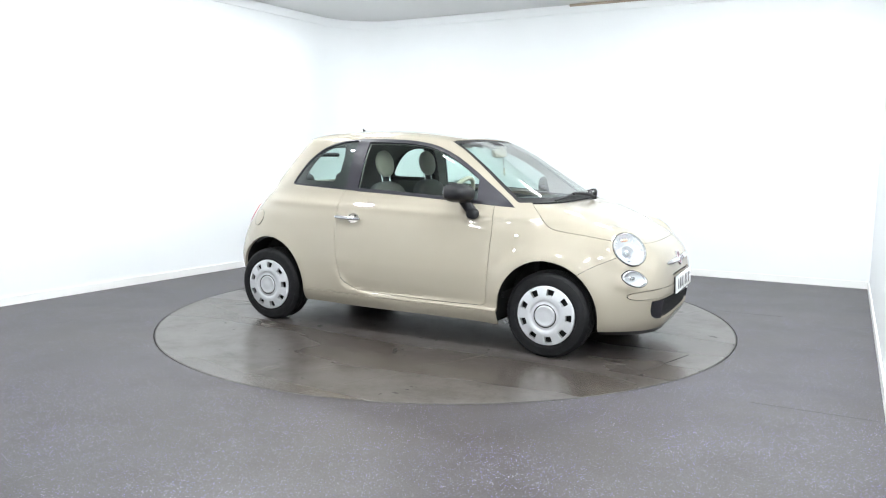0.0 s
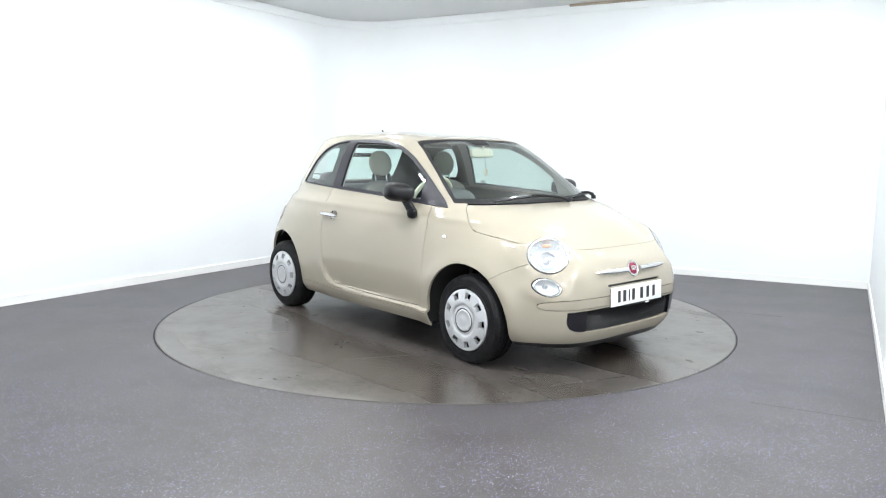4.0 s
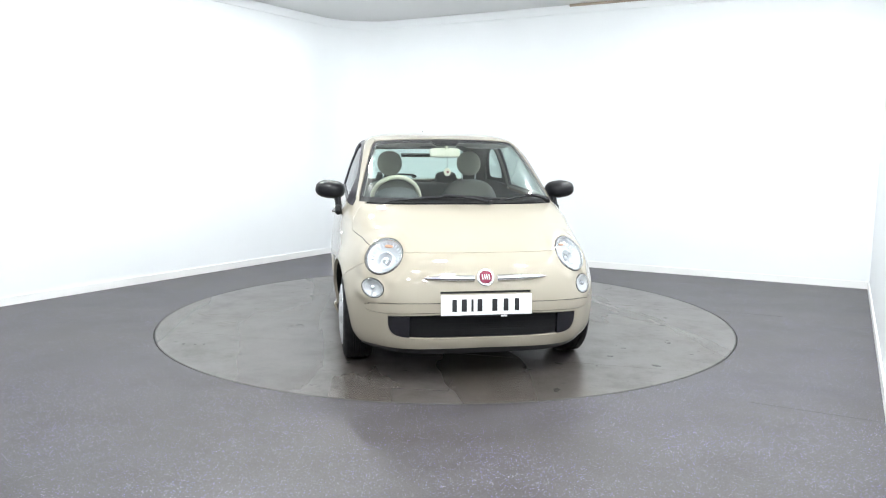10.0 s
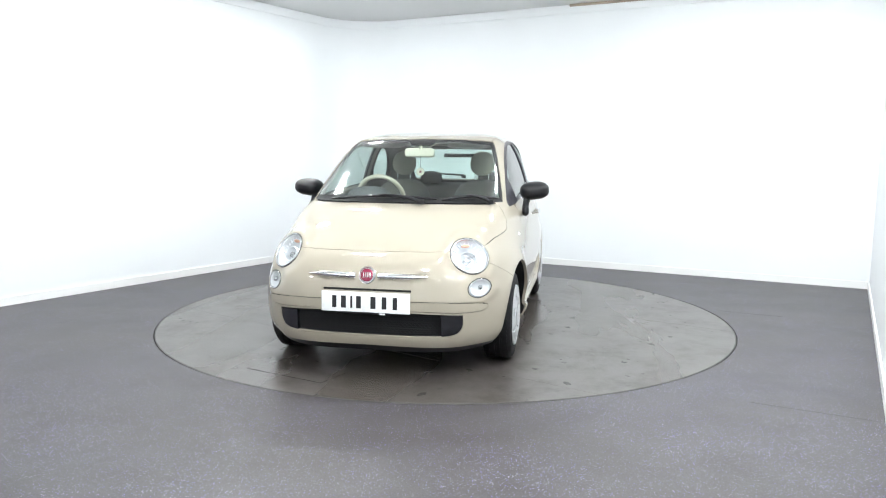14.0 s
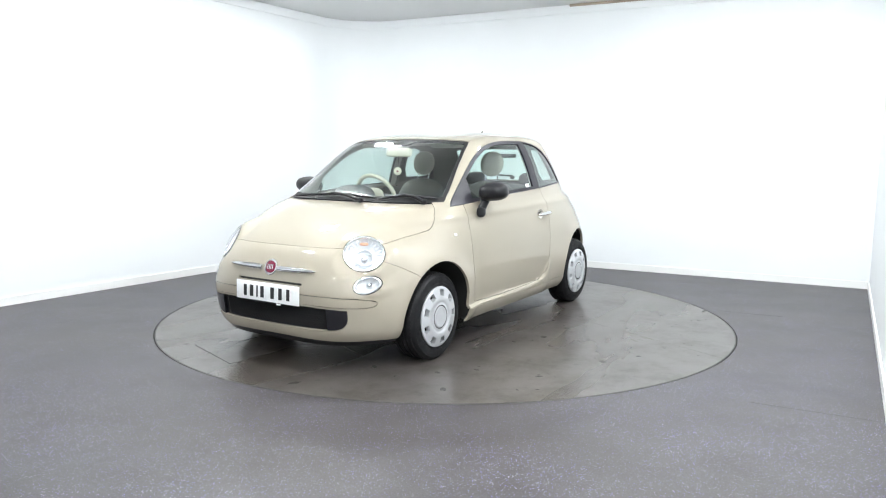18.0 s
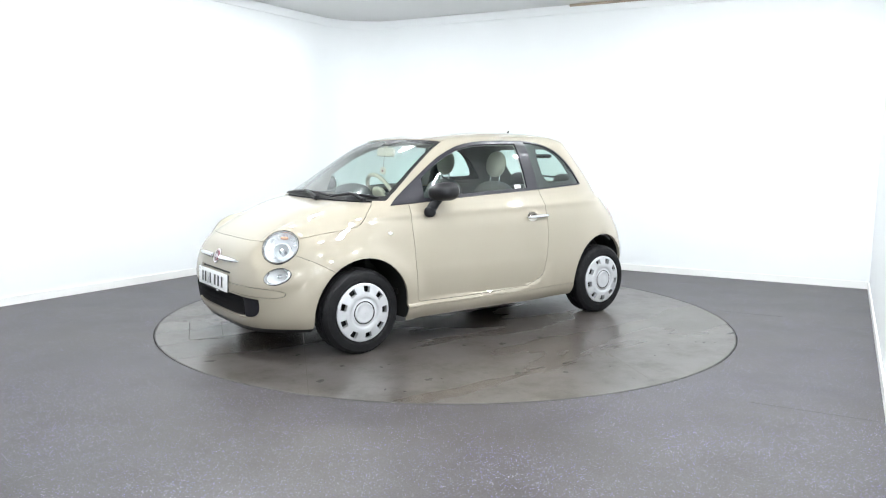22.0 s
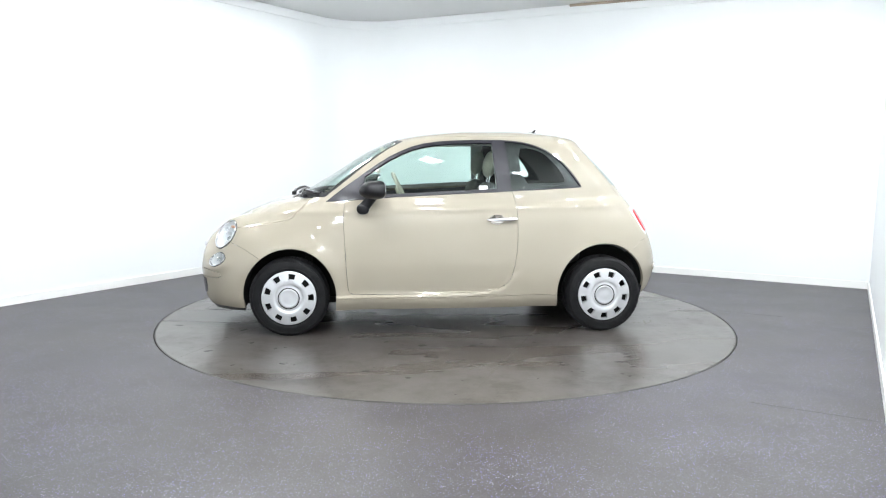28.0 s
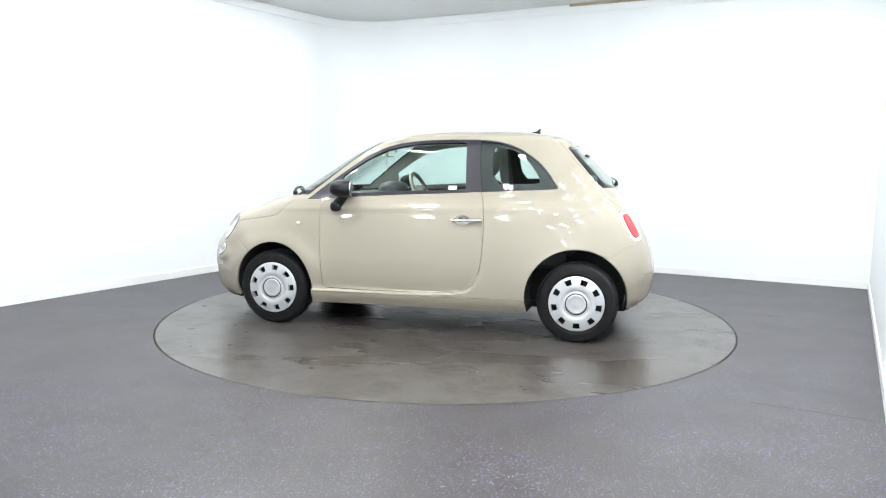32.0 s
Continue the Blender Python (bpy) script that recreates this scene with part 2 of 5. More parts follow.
def build_room():
    bm = bmesh.new()
    hole = [(2.2375 * math.cos(k * math.tau / 144), 2.2375 * math.sin(k * math.tau / 144)) for k in range(144)]
    outer = []
    for x, y in hole:
        k = 16 / max(abs(x), abs(y))
        outer.append((x * k, y * k))
    rows = [[bm.verts.new((x, y, -0.14)) for x, y in hole], [bm.verts.new((x, y, 0)) for x, y in hole], [bm.verts.new((x, y, 0)) for x, y in outer]]
    for a, b in zip(rows, rows[1:]):
        for k in range(144):
            j = (k + 1) % 144
            bm.faces.new((a[k], a[j], b[j], b[k]))
    bmesh.ops.recalc_face_normals(bm, faces=bm.faces)
    if bm.faces[-1].normal.z < 0:
        bmesh.ops.reverse_faces(bm, faces=bm.faces)
    floor = tagged(part("floor", bm, FLOOR, smooth=False), "grey speckled safety vinyl floor with scuffs", kind="structure")
    bm = bmesh.new()
    slab(bm, [(2.4 * math.cos(k * math.tau / 48), 2.4 * math.sin(k * math.tau / 48)) for k in range(48)], -0.2, -0.145)
    tagged(part("pit_floor", bm, GAP, smooth=False), "dark pit beneath the turntable", kind="structure")
    band("wall_north", 0.0, TALL, 0.0, 0.15, WALL, "plain white studio wall with a rounded corner")
    band("baseboard", 0.0, 0.072, 0.014, 0.016, SKIRT, "white skirting along the studio wall")
    band("trim", TALL - 0.10, TALL - 0.004, 0.02, 0.022, WALL, "white coving strip under the ceiling")
    straight("wall_east", RIGHT_END, SIDE_END, IN_S, 0, TALL, 0.15, WALL, "white side wall of the studio")
    straight("baseboard_east", RIGHT_END + IN_S * 0.014, SIDE_END + IN_S * 0.014, IN_S, 0, 0.072, 0.012, SKIRT, "white skirting along the side wall")
    # out of view: an assumed wall, added to close the room and bounce light
    straight("wall_south_added", LEFT_END, SIDE_END, (Vector((0, 0)) - (LEFT_END + SIDE_END) / 2).normalized(), 0, TALL, 0.15, WALL, "unseen white wall added to close the studio")
    a = CORNER + RIGHT_DIR * (Vector((1.404, 2.789)) - CORNER).dot(RIGHT_DIR)
    straight("trim_batten", a + IN_R * 0.05, RIGHT_END + IN_R * 0.05, IN_R, TALL - 0.026, TALL - 0.002, 0.028, WOOD, "raw wooden batten under the ceiling")
    for x, y, l, a in ((-2.94, -0.415, 0.19, 60), (-1.96, -2.60, 0.24, -38), (2.55, 0.10, 0.5, -28), (1.9, -2.3, 0.6, -28)):
        bm = bmesh.new()
        box(bm, (l, 0.004, 0.0008), pose(x, y, 0.0008, 0, 0, a))
        part("floor_joint", bm, EDGE, floor, smooth=False)
    bm = bmesh.new()
    slab(bm, [(-14, -13), (7, -13), (7, 7), (-14, 7)], TALL, TALL + 0.12)
    tagged(part("ceiling", bm, CEIL, smooth=False), "flat pale grey studio ceiling", kind="structure")


def ceiling_light():
    e = thing("ceiling_light", "short white ceiling batten light with a bright diffuser", "ceiling light", "ceiling lights")
    bm = bmesh.new()
    box(bm, (0.36, 0.21, 0.045), pose(0, 0, -0.0225), 0.006)
    part("housing", bm, SKIRT, e)
    bm = bmesh.new()
    blob(bm, (0.30, 0.16, 0.05), pose(0, 0, -0.045), 5.0, 10, 28)
    part("diffuser", bm, LAMP, e, "glowing white diffuser")
    return e


def build_lights():
    first = None
    turn = math.degrees(math.atan2(RIGHT_DIR.y, RIGHT_DIR.x))
    away = Vector((RIGHT_DIR.y, -RIGHT_DIR.x))
    for u in (0.2, 1.75, 3.3, 4.85):
        # the v = 9.9 pair is unseen fill, added for the car's front
        for v in (1.9, 3.5, 5.1, 6.7, 8.3, 9.9):
            at = CORNER + RIGHT_DIR * (u + 1.05) + away * v
            if at.length < 1.75 or (u < 2 and 6 < v < 9) or (u > 2 and v > 9):
                continue
            m = pose(at.x, at.y, TALL, 0, 0, turn)
            if first is None:
                first = ceiling_light()
                first.matrix_basis = m
            else:
                copy_thing(first, m)


SEAM = Vector((0.42, 0.907)).normalized()


def disc_sheet(lo, hi, r):
    """The part of a round plate between two parallel joints."""
    n = Vector((SEAM.y, -SEAM.x))
    ring = [(r * math.cos(k * math.tau / 180), r * math.sin(k * math.tau / 180)) for k in range(180)]
    out = []
    for p, q in zip(ring, ring[1:] + ring[:1]):
        p, q = Vector(p), Vector(q)
        cuts = [(0.0, p)] if lo <= p.dot(n) <= hi else []
        for d in (lo, hi):
            a, b = p.dot(n) - d, q.dot(n) - d
            if a * b < 0:
                cuts.append((a / (a - b), p.lerp(q, a / (a - b))))
        out += [c for k, c in sorted(cuts, key=lambda c: c[0])]
    return out


def smear(bm, x, y, a, b, turn, z):
    """A thin flat mark with an uneven outline."""
    m, low = pose(x, y, z, 0, 0, turn), pose(x, y, 0.0009, 0, 0, turn)
    ring = []
    for k in range(14):
        w = k * math.tau / 14
        q = random.uniform(0.62, 1.15)
        ring.append((a * q * math.cos(w), b * q * math.sin(w)))
    top = [bm.verts.new(m @ Vector((u * 0.94, v * 0.94, 0))) for u, v in ring]
    foot = [bm.verts.new(low @ Vector((u, v, 0))) for u, v in ring]
    bm.faces.new(top)
    for k in range(14):
        bm.faces.new((foot[k], foot[(k + 1) % 14], top[(k + 1) % 14], top[k]))


def build_turntable():
    e = thing("turntable", "round turning floor plate in scuffed grey vinyl, flush with the floor", "turntable")
    bm = bmesh.new()
    lathe(bm, [(0.0005, -0.12), (2.2290, -0.12), (2.2290, -0.0005), (2.2220, 0.0005), (2.2220, -0.006), (0.0005, -0.006)], steps=180)
    part("rim", bm, EDGE, e, "worn metal rim", smooth=False)
    for lo, hi in ((-3, -0.8162), (-0.8138, 1.1558), (1.1582, 3)):
        bm = bmesh.new()
        slab(bm, disc_sheet(lo, hi, 2.2210), -0.005, 0.0008)
        part("vinyl_sheet", bm, DISC, e, smooth=False)
    n = Vector((SEAM.y, -SEAM.x))
    for d in (-0.815, 1.157):
        bm = bmesh.new()
        reach = math.sqrt(2.214 ** 2 - d * d)
        m = Matrix.Translation((n.x * d, n.y * d, 0.0006)) @ pose(0, 0, 0, 0, 0, math.degrees(math.atan2(SEAM.y, SEAM.x)))
        box(bm, (reach * 2, 0.003, 0.001), m)
        part("weld_line", bm, WELD, e, smooth=False)
    m = pose(1.79, -0.56, 0, 0, 0, 71.5)
    bm = bmesh.new()
    box(bm, (0.574, 0.234, 0.0012), m @ pose(0, 0, 0.0011))
    part("panel_joint", bm, GAP, e, smooth=False)
    bm = bmesh.new()
    box(bm, (0.568, 0.228, 0.002), m @ pose(0, 0.001, 0.0016), 0.0008, 1)
    part("access_panel", bm, DISC, e, "vinyl covered access panel", smooth=False)
    # oil spots and pale rubbed marks
    spots = [(1.64, 0.23), (1.54, 0.46), (1.46, 1.40), (-0.57, 1.30), (-0.53, 0.97), (0.39, 1.74), (-0.09, 1.03), (2.05, 0.28), (1.63, 0.68), (1.39, 1.49),
             (0.26, 1.00), (1.68, 1.05), (1.16, 1.39), (0.50, 0.89), (1.43, 0.85), (0.24, -1.17), (-0.63, -0.85), (0.80, -0.94), (0.71, -1.94), (1.92, -0.28),
             (1.82, -0.94), (-0.93, 1.80), (0.64, 1.59)]
    for i in range(60):
        a, d = random.uniform(0, math.tau), 2.1 * math.sqrt(random.uniform(0.08, 1))
        spots.append((d * math.cos(a), d * math.sin(a)))
    bm, pale = bmesh.new(), bmesh.new()
    for i, (x, y) in enumerate(spots):
        size = random.uniform(0.010, 0.038) if i < 23 else random.uniform(0.004, 0.020)
        smear(bm, x, y, size, size * random.uniform(0.35, 0.8), random.uniform(0, 180), 0.0016)
        if i % 3 == 0:
            smear(bm, x + random.uniform(-0.07, 0.07), y + random.uniform(-0.07, 0.07), size * 0.5, size * 0.3, random.uniform(0, 180), 0.0016)
    tagged(part("oil_spots", bm, OIL, e, "dark oil spots on the vinyl", smooth=False), kind="stuff")
    for x, y in ((-1.54, 0.39), (-2.06, -0.03), (0.15, -1.75), (-1.72, -0.96), (-0.06, 1.61), (1.59, 0.41), (-1.01, -1.03), (-0.27, -1.92)):
        for k in range(5):
            smear(pale, x + random.uniform(-0.09, 0.09), y + random.uniform(-0.05, 0.05), random.uniform(0.02, 0.07), random.uniform(0.003, 0.009), random.uniform(40, 75), 0.0013)
    tagged(part("scuff_marks", pale, CHALK, e, "pale scuff marks on the vinyl", smooth=False), kind="stuff")
    return e


# ---- the car: x forward, y to its left, z up, the origin on the ground between the axles ----
# Rings of the skin, from the sill up to the roof: front (x, z), side (half width, z), rear (x, z), front and rear roundness.
RINGS = [
    ((1.768, 0.160), (0.752, 0.190), (-1.575, 0.215), 4.2, 3.8),
    ((1.818, 0.245), (0.792, 0.258), (-1.638, 0.290), 4.4, 4.2),
    ((1.833, 0.355), (0.808, 0.360), (-1.662, 0.400), 4.5, 4.5),
    ((1.840, 0.465), (0.8125, 0.470), (-1.662, 0.500), 4.5, 4.7),
    ((1.828, 0.560), (0.8105, 0.570), (-1.645, 0.590), 4.4, 4.7),
    ((1.800, 0.640), (0.8065, 0.665), (-1.618, 0.680), 4.2, 4.6),
    ((1.757, 0.705), (0.800, 0.745), (-1.580, 0.760), 3.9, 4.4),
    ((1.690, 0.760), (0.7915, 0.812), (-1.538, 0.835), 3.6, 4.2),
    ((1.600, 0.814), (0.780, 0.868), (-1.492, 0.900), 3.5, 4.0),
    ((1.465, 0.880), (0.768, 0.915), (-1.450, 0.955), 3.6, 3.9),
    ((1.305, 0.940), (0.750, 0.955), (-1.420, 1.005), 3.9, 3.6),
    ((1.125, 0.984), (0.732, 0.992), (-1.382, 1.055), 4.3, 3.7),
    ((1.045, 1.034), (0.716, 1.040), (-1.340, 1.105), 4.4, 3.8),
    ((0.900, 1.122), (0.693, 1.112), (-1.276, 1.170), 4.6, 3.9),
    ((0.750, 1.217), (0.668, 1.190), (-1.205, 1.240), 4.8, 4.0),
    ((0.590, 1.316), (0.638, 1.268), (-1.128, 1.312), 5.0, 4.2),
    ((0.430, 1.390), (0.606, 1.338), (-1.060, 1.374), 5.4, 4.4),
    ((0.290, 1.426), (0.568, 1.394), (-1.010, 1.416), 5.6, 4.6),
    ((0.110, 1.453), (0.506, 1.437), (-0.900, 1.446), 5.0, 4.4),
    ((-0.080, 1.472), (0.380, 1.467), (-0.720, 1.469), 4.0, 4.0),
    ((-0.250, 1.482), (0.200, 1.481), (-0.540, 1.480), 3.0, 3.0),
    ((-0.400, 1.485), (0.002, 1.485), (-0.404, 1.485), 2.2, 2.2),
]
# Lamp seats in the nose: centre, outward normal, half width, half height, share of the shift, width of the blend.
HEAD_SEAT = ((1.613, 0.560, 0.715), (0.690, 0.524, 0.500), 0.126, 0.116, 1.0, 0.62)
FOG_SEAT = ((1.666, 0.628, 0.541), (0.680, 0.560, 0.470), 0.077, 0.060, 0.7, 0.7)
AXLE_F, AXLE_R, HUB_Z = 1.148, -1.148, 0.281


def spline(keys, t):
    """Catmull-Rom through rows of numbers at 0, 1, 2, ..."""
    k = np.clip(np.floor(t).astype(int), 0, len(keys) - 2)
    f = (t - k)[:, None]
    g = lambda i: keys[np.clip(i, 0, len(keys) - 1)]
    a, b, c, d = g(k - 1), g(k), g(k + 1), g(k + 2)
    return 0.5 * (2 * b + (c - a) * f + (2 * a - 5 * b + 4 * c - d) * f ** 2 + (3 * b - a - 3 * c + d) * f ** 3)


def skin_points(rows, cols):
    keys = np.array([[*f, *s, *r, nf, nr] for f, s, r, nf, nr in RINGS])
    rings = spline(keys, np.linspace(0, len(keys) - 1, rows))
    grid = np.zeros((rows, cols, 3))
    fine = np.linspace(0, math.pi, 1600)
    for i, (fx, fz, w, sz, rx, rz, nf, nr) in enumerate(rings):
        mid = np.clip(0.12, rx + 0.3 * (fx - rx), fx - 0.4 * (fx - rx))
        c, s = np.cos(fine), np.abs(np.sin(fine))
        n = np.where(c > 0, nf, nr)
        reach = np.where(c > 0, fx - mid, mid - rx)
        u = np.abs(c) ** (2 / n)
        x, y = mid + np.sign(c) * reach * u, w * s ** (2 / n)
        end = np.where(c > 0, fz, rz)
        z = sz + (end - sz) * u ** 2.4
        step = np.concatenate([[0], np.cumsum(np.sqrt(np.diff(x) ** 2 + np.diff(y) ** 2 + np.diff(z) ** 2))])
        at = np.linspace(0, step[-1], cols)
        for k, v in enumerate((x, y, z)):
            grid[i, :, k] = np.interp(at, step, v)
    # wheel arch flares and the crease under the windows
    x, y, z = grid[..., 0], grid[..., 1], grid[..., 2]
    for ax in (AXLE_F, AXLE_R):
        d = np.hypot(x - ax, (z - HUB_Z) * 1.02)
        bump = np.exp(-((d - 0.36) / 0.085) ** 2) * np.clip((y - 0.35) / 0.3, 0, 1)
        grid[..., 1] = grid[..., 1] + (0.026 if ax > 0 else 0.012) * bump
    grid[..., 1] += 0.005 * np.exp(-((z - 0.912 + 0.022 * x) / 0.022) ** 2) * np.clip((y - 0.6) / 0.1, 0, 1)
    for c, n, a, b, share, soft in (HEAD_SEAT, FOG_SEAT):
        c, n = np.array(c), np.array(n) / np.linalg.norm(n)
        e1 = np.array([-n[1], n[0], 0]) / np.hypot(n[0], n[1])
        e2 = np.cross(n, e1)
        px = c[0] - ((y - c[1]) * n[1] + (z - c[2]) * n[2]) / n[0]
        rel = np.stack([px, y, z], -1) - c
        rho = np.hypot(rel @ e1 / a, rel @ e2 / b)
        w = np.clip((1 + soft - rho) / soft, 0, 1)
        w = w * w * (3 - 2 * w) * (x > 1.2) * (y > 0.25) * share
        grid[..., 0] += (px + 0.010 * (1 - np.minimum(rho, 1) ** 2) - x) * w
        x = grid[..., 0]
    foot = np.interp(x, [-0.6, -0.5, -0.454, -0.398, -0.35, -0.187, 0.75, 0.8], [0.5, 0.47, 0.445, 0.362, 0.338, 0.312, 0.303, 0.303])
    step = np.clip((foot - z) / 0.016, 0, 1)
    step = step * step * (3 - 2 * step) * np.clip((x + 0.53) / 0.08, 0, 1) * np.clip((0.87 - x) / 0.04, 0, 1) * (y > 0.5)
    under = np.clip((0.53 - z) / 0.20, 0, 1) ** 1.4 * np.clip((x + 0.50) / 0.08, 0, 1) * np.clip((0.88 - x) / 0.10, 0, 1) * (y > 0.5)
    grid[..., 1] += 0.010 * step - 0.017 * under * (1 - step)
    grid[:, 0, 1] = 0
    grid[:, -1, 1] = 0
    return grid


def inside(p, poly):
    hit = False
    for (x0, y0), (x1, y1) in zip(poly, poly[1:] + poly[:1]):
        if (y0 > p[1]) != (y1 > p[1]) and p[0] < (x1 - x0) * (p[1] - y0) / (y1 - y0) + x0:
            hit = not hit
    return hit


def inset(poly, d):
    """The polygon, d metres smaller all round."""
    area = sum(a[0] * b[1] - b[0] * a[1] for a, b in zip(poly, poly[1:] + poly[:1]))
    s = 1 if area > 0 else -1
    out = []
    for i, p in enumerate(poly):
        a, b = Vector(poly[i - 1]), Vector(poly[(i + 1) % len(poly)])
        p = Vector(p)
        u, v = (p - a).normalized(), (b - p).normalized()
        n = (Vector((-u.y, u.x)) + Vector((-v.y, v.x))) * s
        n.normalize()
        k = max(0.45, n.dot(Vector((-u.y, u.x)) * s))
        out.append(tuple(p + n * (d / k)))
    return out


def smooth_poly(poly, times=2, keep=()):
    """Rounds a polygon's corners by cutting them (Chaikin)."""
    for _ in range(times):
        out = []
        for i, p in enumerate(poly):
            if p in keep:
                out.append(p)
                continue
            a, b = poly[i - 1], poly[(i + 1) % len(poly)]
            out.append((p[0] * 0.75 + a[0] * 0.25, p[1] * 0.75 + a[1] * 0.25))
            out.append((p[0] * 0.75 + b[0] * 0.25, p[1] * 0.75 + b[1] * 0.25))
        poly = out
    return poly


def ellipse(cx, cy, rx, ry, steps=40, power=2.0):
    def soft(c):
        return math.copysign(abs(c) ** (2 / power), c)
    return [(cx + rx * soft(math.cos(k * math.tau / steps)), cy + ry * soft(math.sin(k * math.tau / steps))) for k in range(steps)]


SIDE = (Vector((1, 0, 0)), Vector((0, 0, 1)))
FRONT = (Vector((0, 1, 0)), Vector((0, 0, 1)))


def cut(bm, line, axes, keep, closed=True):
    """Cuts the mesh along a line drawn in the plane of two axes, seen square to them."""
    e1, e2 = axes
    look_dir = e1.cross(e2)
    xs, ys = [p[0] for p in line], [p[1] for p in line]
    lo, hi = (min(xs) - 0.05, min(ys) - 0.05), (max(xs) + 0.05, max(ys) + 0.05)

    def flat(v):
        return v.co.dot(e1), v.co.dot(e2)

    near = {}

    def note(f):
        q = [flat(v) for v in f.verts]
        b = (min(p[0] for p in q), max(p[0] for p in q), min(p[1] for p in q), max(p[1] for p in q))
        if b[1] > lo[0] and b[0] < hi[0] and b[3] > lo[1] and b[2] < hi[1]:
            near[f] = b

    for f in bm.faces:
        if keep(f.calc_center_median()):
            note(f)
    pairs = list(zip(line, line[1:])) + ([(line[-1], line[0])] if closed else [])
    for a, b in pairs:
        x0, x1, y0, y1 = min(a[0], b[0]) - 1e-5, max(a[0], b[0]) + 1e-5, min(a[1], b[1]) - 1e-5, max(a[1], b[1]) + 1e-5
        faces = [f for f, q in near.items() if q[0] <= x1 and q[1] >= x0 and q[2] <= y1 and q[3] >= y0]
        if not faces:
            continue
        geom = list({v for f in faces for v in f.verts}) + list({e for f in faces for e in f.edges}) + faces
        along = (e1 * (b[0] - a[0]) + e2 * (b[1] - a[1])).normalized()
        for f in faces:
            del near[f]
        made = bmesh.ops.bisect_plane(bm, geom=geom, dist=0.0004, plane_co=e1 * a[0] + e2 * a[1], plane_no=along.cross(look_dir))
        for f in made["geom"]:
            if isinstance(f, bmesh.types.BMFace):
                note(f)


GRID = skin_points(132, 210)
FLAT = GRID.reshape(-1, 3)


def skin_x(y, z, front=True):
    """Where the skin lies in x, seen from the front or the rear."""
    pts = FLAT[FLAT[:, 0] > 0.15] if front else FLAT[FLAT[:, 0] < -0.8]
    d = (pts[:, 1] - abs(y)) ** 2 + (pts[:, 2] - z) ** 2
    i = np.argsort(d)[:4]
    w = 1 / (d[i] + 1e-7)
    return float((pts[i, 0] * w).sum() / w.sum())


def skin_y(x, z):
    pts = FLAT[FLAT[:, 1] > 0.3]
    d = (pts[:, 0] - x) ** 2 + (pts[:, 2] - z) ** 2
    i = np.argsort(d)[:4]
    w = 1 / (d[i] + 1e-7)
    return float((pts[i, 1] * w).sum() / w.sum())


def front_normal(y, z, front=True):
    h = 0.03
    s = 1 if front else -1
    dy = (skin_x(y + h, z, front) - skin_x(y - h, z, front)) / (2 * h)
    dz = (skin_x(y, z + h, front) - skin_x(y, z - h, front)) / (2 * h)
    return Vector((s, -dy * s, -dz * s)).normalized()


def frame_on(n, up=Vector((0, 0, 1))):
    """Axes in the plane square to n: to the side and up."""
    e1 = up.cross(n).normalized()
    return e1, n.cross(e1).normalized()


# Outlines in side view (x, z)
WINDOW = [(0.885, 0.960), (0.78, 1.043), (0.674, 1.118), (0.595, 1.175), (0.515, 1.230), (0.435, 1.280), (0.350, 1.322), (0.270, 1.355), (0.184, 1.377),
          (0.08, 1.393), (-0.02, 1.401), (-0.20, 1.408), (-0.39, 1.408), (-0.48, 1.403), (-0.56, 1.392), (-0.64, 1.372), (-0.72, 1.340), (-0.79, 1.296),
          (-0.85, 1.250), (-0.895, 1.204), (-0.935, 1.155), (-0.965, 1.112), (-0.988, 1.078), (-0.984, 1.066), (-0.965, 1.064), (-0.75, 1.054), (-0.35, 1.032),
          (0.05, 1.014), (0.43, 0.992), (0.72, 0.970)]
GLASS_ALL = inset(WINDOW, 0.024)


def clip_x(poly, line, sign):
    """The part of a polygon on one side of the line through two points."""
    a, b = Vector(line[0]), Vector(line[1])
    n = Vector((b.y - a.y, a.x - b.x)) * sign
    out = []
    for p, q in zip(poly, poly[1:] + poly[:1]):
        dp, dq = (Vector(p) - a).dot(n), (Vector(q) - a).dot(n)
        if dp >= 0:
            out.append(p)
        if dp * dq < 0:
            k = dp / (dp - dq)
            out.append((p[0] + (q[0] - p[0]) * k, p[1] + (q[1] - p[1]) * k))
    return out


DOOR_GLASS = clip_x(clip_x(GLASS_ALL, ((-0.318, 1.40), (-0.344, 1.03)), 1), ((0.60, 1.2), (0.625, 0.98)), -1)
QUARTER_GLASS = clip_x(inset(WINDOW, 0.011), ((-0.420, 1.40), (-0.456, 1.03)), -1)
if not inside((0.1, 1.2), DOOR_GLASS):
    DOOR_GLASS = clip_x(clip_x(GLASS_ALL, ((-0.318, 1.40), (-0.344, 1.03)), -1), ((0.60, 1.2), (0.625, 0.98)), 1)
    QUARTER_GLASS = clip_x(inset(WINDOW, 0.011), ((-0.420, 1.40), (-0.456, 1.03)), 1)
QUARTER_CLEAR = smooth_poly([(-0.508, 1.352), (-0.60, 1.356), (-0.69, 1.330), (-0.765, 1.272), (-0.825, 1.20), (-0.866, 1.13), (-0.858, 1.100), (-0.70, 1.096), (-0.538, 1.094)], 1)
